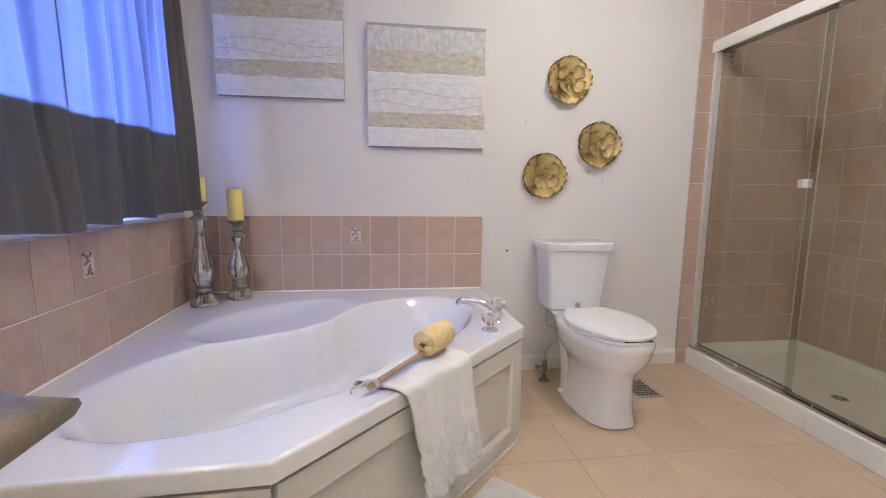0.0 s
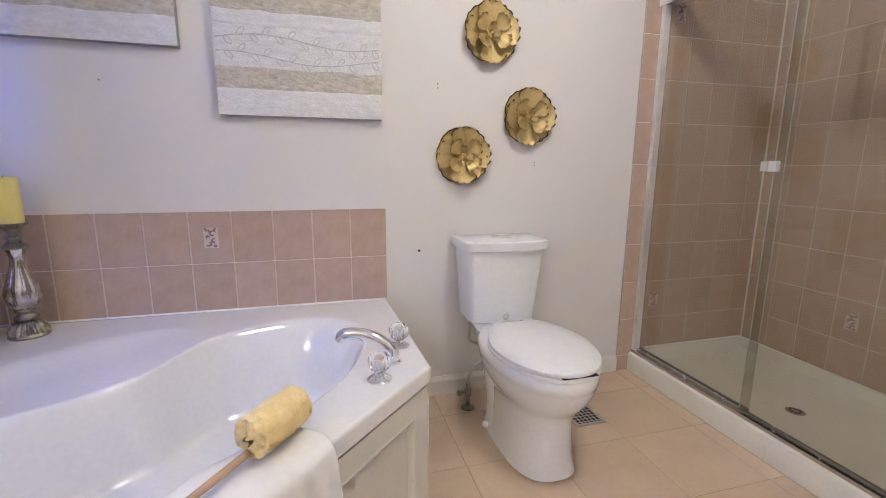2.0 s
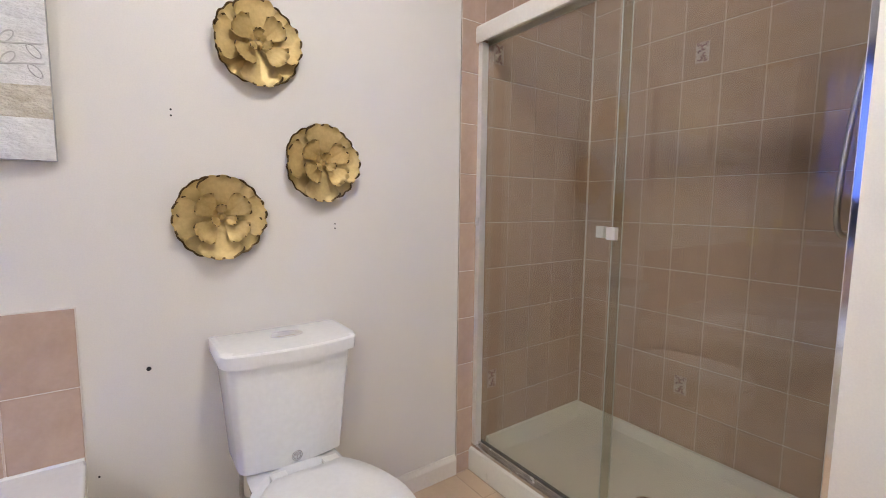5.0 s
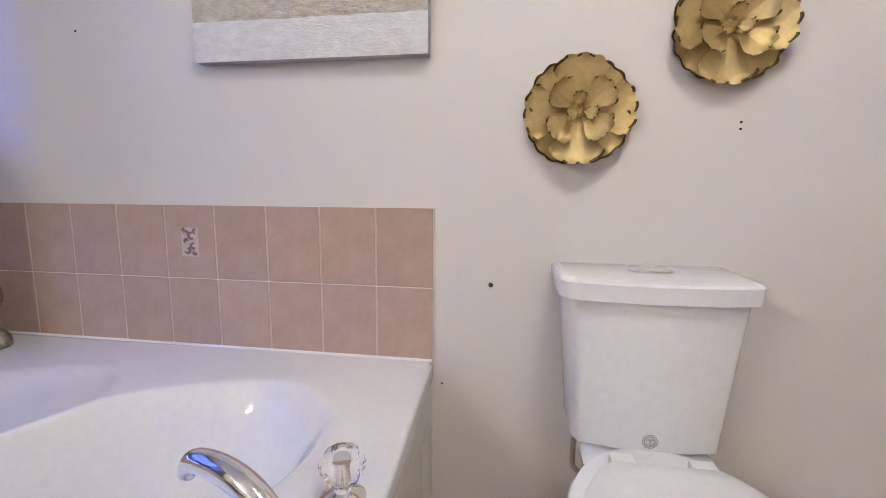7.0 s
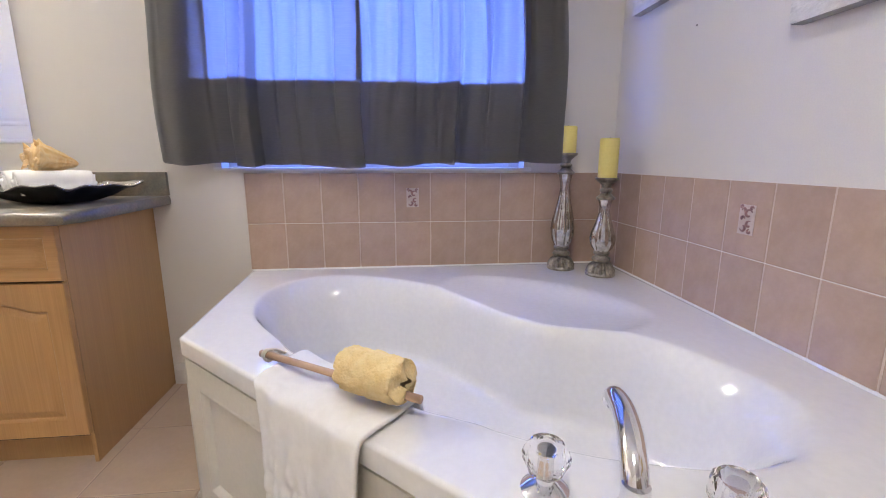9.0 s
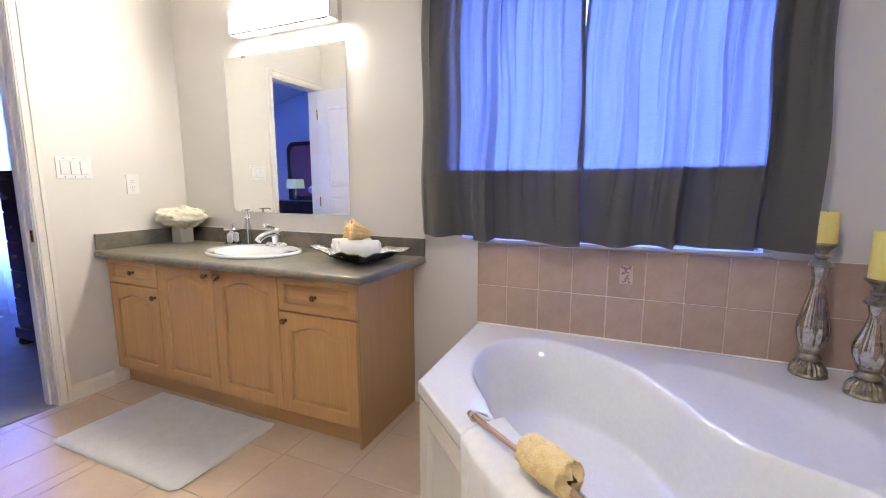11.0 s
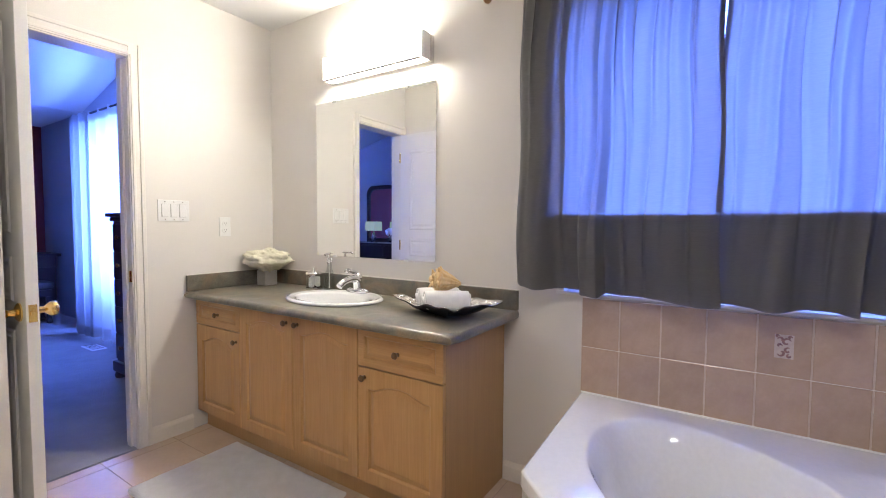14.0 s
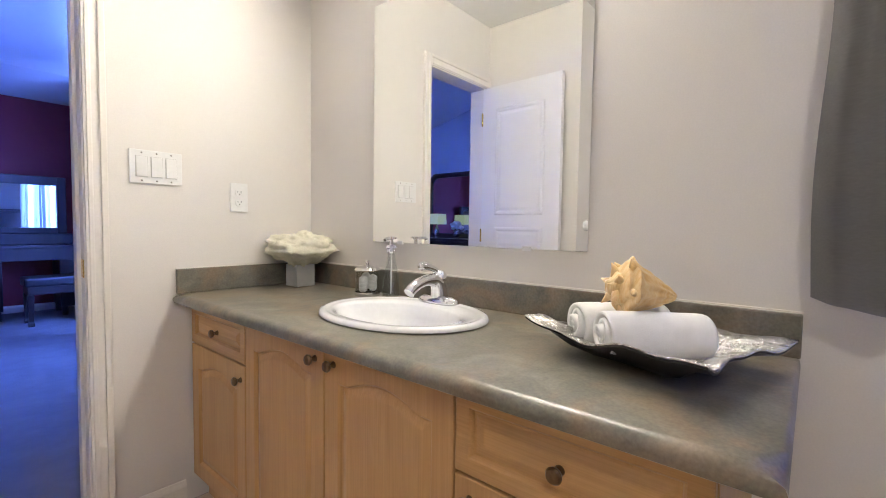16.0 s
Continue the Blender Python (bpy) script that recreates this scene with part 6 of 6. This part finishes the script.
for s in (-1, 1):
    part("pedestal", boxes((s * 0.40 - 0.17, -0.21, 0.10, s * 0.40 + 0.17, 0.22, 0.63), bevel=0.006), DARKWOOD, table)
    for y in (-0.18, 0.19):
        for dx in (-0.13, 0.13):
            part("foot", boxes((s * 0.40 + dx - 0.025, y - 0.025, 0, s * 0.40 + dx + 0.025, y + 0.025, 0.10), bevel=0.005), DARKWOOD, table)
part("mirror_shelf", boxes((-0.40, -0.22, 0.80, 0.40, -0.05, 0.92), bevel=0.006), DARKWOOD, table)
for r in ((-0.36, -0.20, 0.92, -0.28, -0.12, 1.58), (0.28, -0.20, 0.92, 0.36, -0.12, 1.58), (-0.28, -0.20, 0.92, 0.28, -0.12, 0.99), (-0.28, -0.20, 1.48, 0.28, -0.12, 1.58)):
    part("mirror_frame", boxes(r, bevel=0.01), DARKWOOD, table)
part("mirror_glass", boxes((-0.28, -0.175, 0.99, 0.28, -0.165, 1.48)), MIRROR, table)
bench = thing("bench", pose(0.28, -7.93, 0.004), "dark wooden vanity bench with upholstered seat", "bench")
part("seat", boxes((-0.26, -0.17, 0.40, 0.26, 0.17, 0.49), bevel=0.02), BLACKMETAL, bench, "dark padded seat")
part("rail", boxes((-0.24, -0.155, 0.32, 0.24, 0.155, 0.40), bevel=0.004), DARKWOOD, bench)
for x in (-0.215, 0.215):
    for y in (-0.13, 0.13):
        bm = bmesh.new()
        rings(bm, [[(x + w * a, y + w * b, z) for a, b in ((-1, -1), (1, -1), (1, 1), (-1, 1))] for w, z in ((0.024, 0), (0.026, 0.03), (0.018, 0.05), (0.026, 0.32))])
        part("leg", bm, DARKWOOD, bench)

floor_vent = thing("bedroom_vent", pose(0.20, -6.10, 0.004), "white metal floor vent on the carpet", "floor vent")
part("frame", boxes((-0.06, -0.12, 0, 0.06, 0.14, 0.006), bevel=0.002), WHITEPL, floor_vent)
for k in range(7):
    part("slat", boxes((-0.045, -0.115 + k * 0.035, 0.006, 0.045, -0.105 + k * 0.035, 0.008)), RUBBER, floor_vent)

dresser = thing("dresser", pose(4.02, -6.15, 0.004), "long dark espresso dresser with an arched mirror", "dresser")
part("carcass", boxes((-0.24, -0.80, 0.08, 0.26, 0.80, 0.86), bevel=0.005), DARKWOOD, dresser)
part("top", boxes((-0.27, -0.83, 0.86, 0.27, 0.83, 0.89), bevel=0.006), DARKWOOD, dresser)
part("plinth", boxes((-0.22, -0.78, 0, 0.25, 0.78, 0.08)), DARKWOOD, dresser)
for k in range(3):
    for z in (0.11, 0.36, 0.61):
        y = -0.52 + k * 0.52
        part("drawer_front", boxes((-0.252, y - 0.25, z, -0.24, y + 0.25, z + 0.235), bevel=0.004), DARKWOOD, dresser)
bm = bmesh.new()


def arch_ring(i, x):
    w, h, r = 0.50 - i, 1.02 - i, 0.16 - i * 0.5
    row = [(x, w, 0.89 + i), (x, -w, 0.89 + i)]
    for cy, a0 in ((-(w - r), 180), (w - r, 90)):
        for k in range(9):
            a = radians(a0 - k * 90 / 8)
            row.append((x, cy + r * math.cos(a), 0.89 + h - r + r * math.sin(a)))
    return row


rings(bm, [arch_ring(0, 0.22), arch_ring(0, 0.17), arch_ring(0.03, 0.16), arch_ring(0.07, 0.17), arch_ring(0.07, 0.185)], True, False)
part("mirror_frame", bm, DARKWOOD, dresser)
bm = bmesh.new()
rings(bm, [arch_ring(0.068, 0.19), arch_ring(0.068, 0.186)])
part("mirror_glass", bm, MIRROR, dresser)

lamp = thing("table_lamp", pose(3.88, -6.20, 0.894) @ Matrix.Scale(0.78, 4), "lit table lamp with pale square shade on the dresser", "table lamp")
bm = bmesh.new()
lathe(bm, [(0, 0), (0.07, 0), (0.07, 0.015), (0.03, 0.025), (0.045, 0.09), (0.05, 0.14), (0.03, 0.20), (0.012, 0.23), (0.012, 0.30), (0, 0.30)], 24)
part("base", bm, MERCURY, lamp, smooth=40)
bm = bmesh.new()
rings(bm, [[(w * a, w * b, z) for a, b in ((-1, -1), (1, -1), (1, 1), (-1, 1))] for w, z in ((0.135, 0.27), (0.125, 0.47))], False, False)
part("shade", bm, GLOW_L, lamp, "glowing pale shade")
vase = thing("flower_vase", pose(3.86, -5.80, 0.894), "silver vase of white flowers on the dresser", "vase")
bm = bmesh.new()
lathe(bm, [(0, 0), (0.04, 0), (0.03, 0.02), (0.055, 0.07), (0.05, 0.11), (0.03, 0.13), (0, 0.13)], 20)
part("pot", bm, MERCURY, vase, smooth=40)
for k in range(14):
    bm = bmesh.new()
    a, b = k * 2.4, 0.4 + 0.55 * (k % 3)
    c = Vector((0.075 * math.cos(a) * math.sin(b), 0.075 * math.sin(a) * math.sin(b), 0.16 + 0.07 * math.cos(b)))
    bmesh.ops.create_icosphere(bm, subdivisions=2, radius=0.034)
    for v in bm.verts:
        v.co *= 1 + 0.35 * noise.noise(v.co * 70 + c * 30)
    bm.transform(Matrix.Translation(c))
    part("bloom", bm, PAPER, vase, "white bloom", smooth=True)

# ---- tiles last ----
TILE_MESH = {}


def tile_mesh(w, h, t, mt, name):
    key = (round(w, 4), round(h, 4), t, mt.name)
    if key not in TILE_MESH:
        bm = bmesh.new()
        c = min(0.0022, w / 5, h / 5)
        rings(bm, [[(x0_, y0_, z_) for x0_, y0_ in ((-w / 2 + i, -h / 2 + i), (w / 2 - i, -h / 2 + i), (w / 2 - i, h / 2 - i), (-w / 2 + i, h / 2 - i))] for i, z_ in ((0, 0), (0, t - 0.0012), (c, t))], False, True)
        TILE_MESH[key] = mesh_of(name, bm, mt)
    return TILE_MESH[key]


def lay(parent, m, w, h, t, mt, name="tile"):
    ob = new(name, tile_mesh(w, h, t, mt, name))
    ob.parent = parent
    ob.matrix_basis = m
    return ob


rng = random.Random(5)


def decor(tile, seed):
    """A pale inlay with dark scrolls in the middle of a tile."""
    bm = bmesh.new()
    box(bm, -0.026, -0.040, 0.0065, 0.026, 0.040, 0.0088)
    part("inlay", bm, DECO_BG, tile, "pale inlay")
    bm = bmesh.new()
    for cx, cy, r, a0, turn in ((0.006, 0.016, 0.013, 20, 300), (-0.010, 0.024, 0.008, 180, -250), (0.010, -0.012, 0.010, 60, 270), (-0.008, -0.022, 0.011, 200, 260), (-0.012, 0.002, 0.007, 0, 240), (0.014, -0.030, 0.006, 90, 300), (0.016, 0.032, 0.005, 0, 300), (-0.018, 0.034, 0.004, 0, 300)):
        pts = [Vector((cx + r * (1 - 0.6 * k / 14) * math.cos(radians(a0 + turn * k / 14)), cy + r * (1 - 0.6 * k / 14) * math.sin(radians(a0 + turn * k / 14)), 0.0090)) for k in range(15)]
        tube(bm, pts, [0.0036 * math.sin(math.pi * (k + 1) / 17) + 0.0006 for k in range(15)], 6)
    part("scroll", bm, DECO_INK, tile, "mauve-brown scrollwork", smooth=True)


def north(x, z):
    return Matrix.Translation((x, -0.003, z)) @ Matrix.Rotation(radians(90), 4, "X")


def west(y, z):
    return Matrix.Translation((0.003, y, z)) @ Matrix(((0, 0, 1, 0), (1, 0, 0, 0), (0, 1, 0, 0), (0, 0, 0, 1)))


def east(y, z):
    return Matrix.Translation((SHE - 0.003, y, z)) @ Matrix(((0, 0, -1, 0), (-1, 0, 0, 0), (0, 1, 0, 0), (0, 0, 0, 1)))


def south(x, z):
    return Matrix.Translation((x, ALCOVE_S + 0.003, z)) @ Matrix(((-1, 0, 0, 0), (0, 0, 1, 0), (0, 1, 0, 0), (0, 0, 0, 1)))


G, GV = 0.0026, 0.0048
TZ0, TH = 0.482, 0.2055
part("grout_bed", boxes((0.0, -0.0085, TZ0, 1.466, 0.001, TZ0 + 2 * TH)), GROUT, wall_north)
part("grout_bed", boxes((-0.001, -1.548, TZ0, 0.0085, -0.009, TZ0 + 2 * TH)), GROUT, wall_west)
TWN, TWW = 0.1522, 0.1495
for r in range(2):
    zc = TZ0 + TH * (r + 0.5)
    for k in range(10):
        a1 = 1.466 - TWN * k
        a0 = max(a1 - TWN, 0.011)
        t = lay(wall_north, north((a0 + a1) / 2, zc), a1 - a0 - GV, TH - G, 0.007, TILE)
        lay(wall_north, north(a0, zc), GV, TH - G, 0.0062, JOINT, "joint")
        if r == 1 and k == 4:
            decor(t, 1)
    for k in range(11):
        a0 = -1.548 + TWW * k
        a1 = min(a0 + TWW, -0.004)
        t = lay(wall_west, west((a0 + a1) / 2, zc), a1 - a0 - GV, TH - G, 0.007, TILE)
        lay(wall_west, west(a0 if k else a0 + GV / 2, zc), GV, TH - G, 0.0062, JOINT, "joint")
        if r == 1 and k == 4:
            decor(t, 2)
SZ0, SH = 0.0855, 0.2000
part("grout_bed", boxes((2.684, -0.0085, 0.0, SHE - 0.005, 0.001, SZ0 + 11 * SH)), GROUT, wall_north)
part("grout_bed", boxes((SHE - 0.0085, ALCOVE_S + 0.009, 0.1, SHE + 0.001, -0.009, SZ0 + 11 * SH)), GROUT, wall_shower_east)
part("grout_bed", boxes((2.78, ALCOVE_S - 0.001, 0.1, SHE - 0.009, ALCOVE_S + 0.0085, SZ0 + 11 * SH)), GROUT, wall_shower_south)
for cx, cy in ((SHE - 0.012, -0.012), (SHE - 0.012, ALCOVE_S + 0.012)):
    bm = bmesh.new()
    tube(bm, [(cx, cy, 0.12), (cx, cy, SZ0 + 11 * SH)], 0.005, 8)
    part("caulk", bm, GROUT, wall_shower_east)
xs = [2.684, 2.803, 2.955, 3.107, 3.259, 3.411, SHE - 0.005]
for r in range(-1, 11):
    z0_, z1_ = max(0.0, SZ0 + SH * r), SZ0 + SH * (r + 1)
    for k in range(len(xs) - 1):
        if r < 0 and k > 0:
            continue
        w = xs[k + 1] - xs[k]
        t = lay(wall_north, north((xs[k] + xs[k + 1]) / 2, (z0_ + z1_) / 2), w - GV, z1_ - z0_ - G, 0.007, TILE)
        lay(wall_north, north(xs[k] if k else xs[k] + GV / 2, (z0_ + z1_) / 2), GV, z1_ - z0_ - G, 0.0062, JOINT, "joint")
        if k == 1 and r in (1, 8):
            decor(t, 3)
        if k > 0 and r >= 0:
            lay(wall_shower_south, south((xs[k] + xs[k + 1]) / 2, (z0_ + z1_) / 2), w - GV, z1_ - z0_ - G, 0.007, TILE)
            lay(wall_shower_south, south(xs[k], (z0_ + z1_) / 2), GV, z1_ - z0_ - G, 0.0062, JOINT, "joint")
    if r >= 0:
        edge = 0.0
        while edge > ALCOVE_S + 0.02:
            nxt = max(edge - 0.152, ALCOVE_S + 0.004)
            t = lay(wall_shower_east, east((edge + nxt) / 2, (z0_ + z1_) / 2), edge - nxt - GV, z1_ - z0_ - G, 0.007, TILE)
            lay(wall_shower_east, east(nxt, (z0_ + z1_) / 2), GV, z1_ - z0_ - G, 0.0062, JOINT, "joint")
            if abs((edge + nxt) / 2 + 0.54) < 0.07 and r in (1, 8):
                decor(t, 4)
            edge = nxt
# floor
PITCH, GX, GY, FG = 0.335, 0.668, -0.866, 0.0034
AREAS = [(0.0, NOOK_N, 2.750, 0.0), (0.0, SOUTH, NOOK_E, NOOK_N)]
for i in range(-4, 9):
    for j in range(-11, 5):
        x0_, y0_ = GX + PITCH * i, GY + PITCH * j
        for ax0, ay0, ax1, ay1 in AREAS:
            a0, b0, a1, b1 = max(x0_, ax0), max(y0_, ay0), min(x0_ + PITCH, ax1), min(y0_ + PITCH, ay1)
            if a1 - a0 < 0.02 or b1 - b0 < 0.006:
                continue
            if (a1 < 0.5 and b0 > -1.4) or (a1 < 1.2 and b0 > -0.7) or (a1 < 0.45 and b1 < -1.95):
                continue
            lay(floor, Matrix.Translation(((a0 + a1) / 2, (b0 + b1) / 2, -0.0065)), a1 - a0 - FG, b1 - b0 - FG, 0.0065, FTILE, "floor_tile")
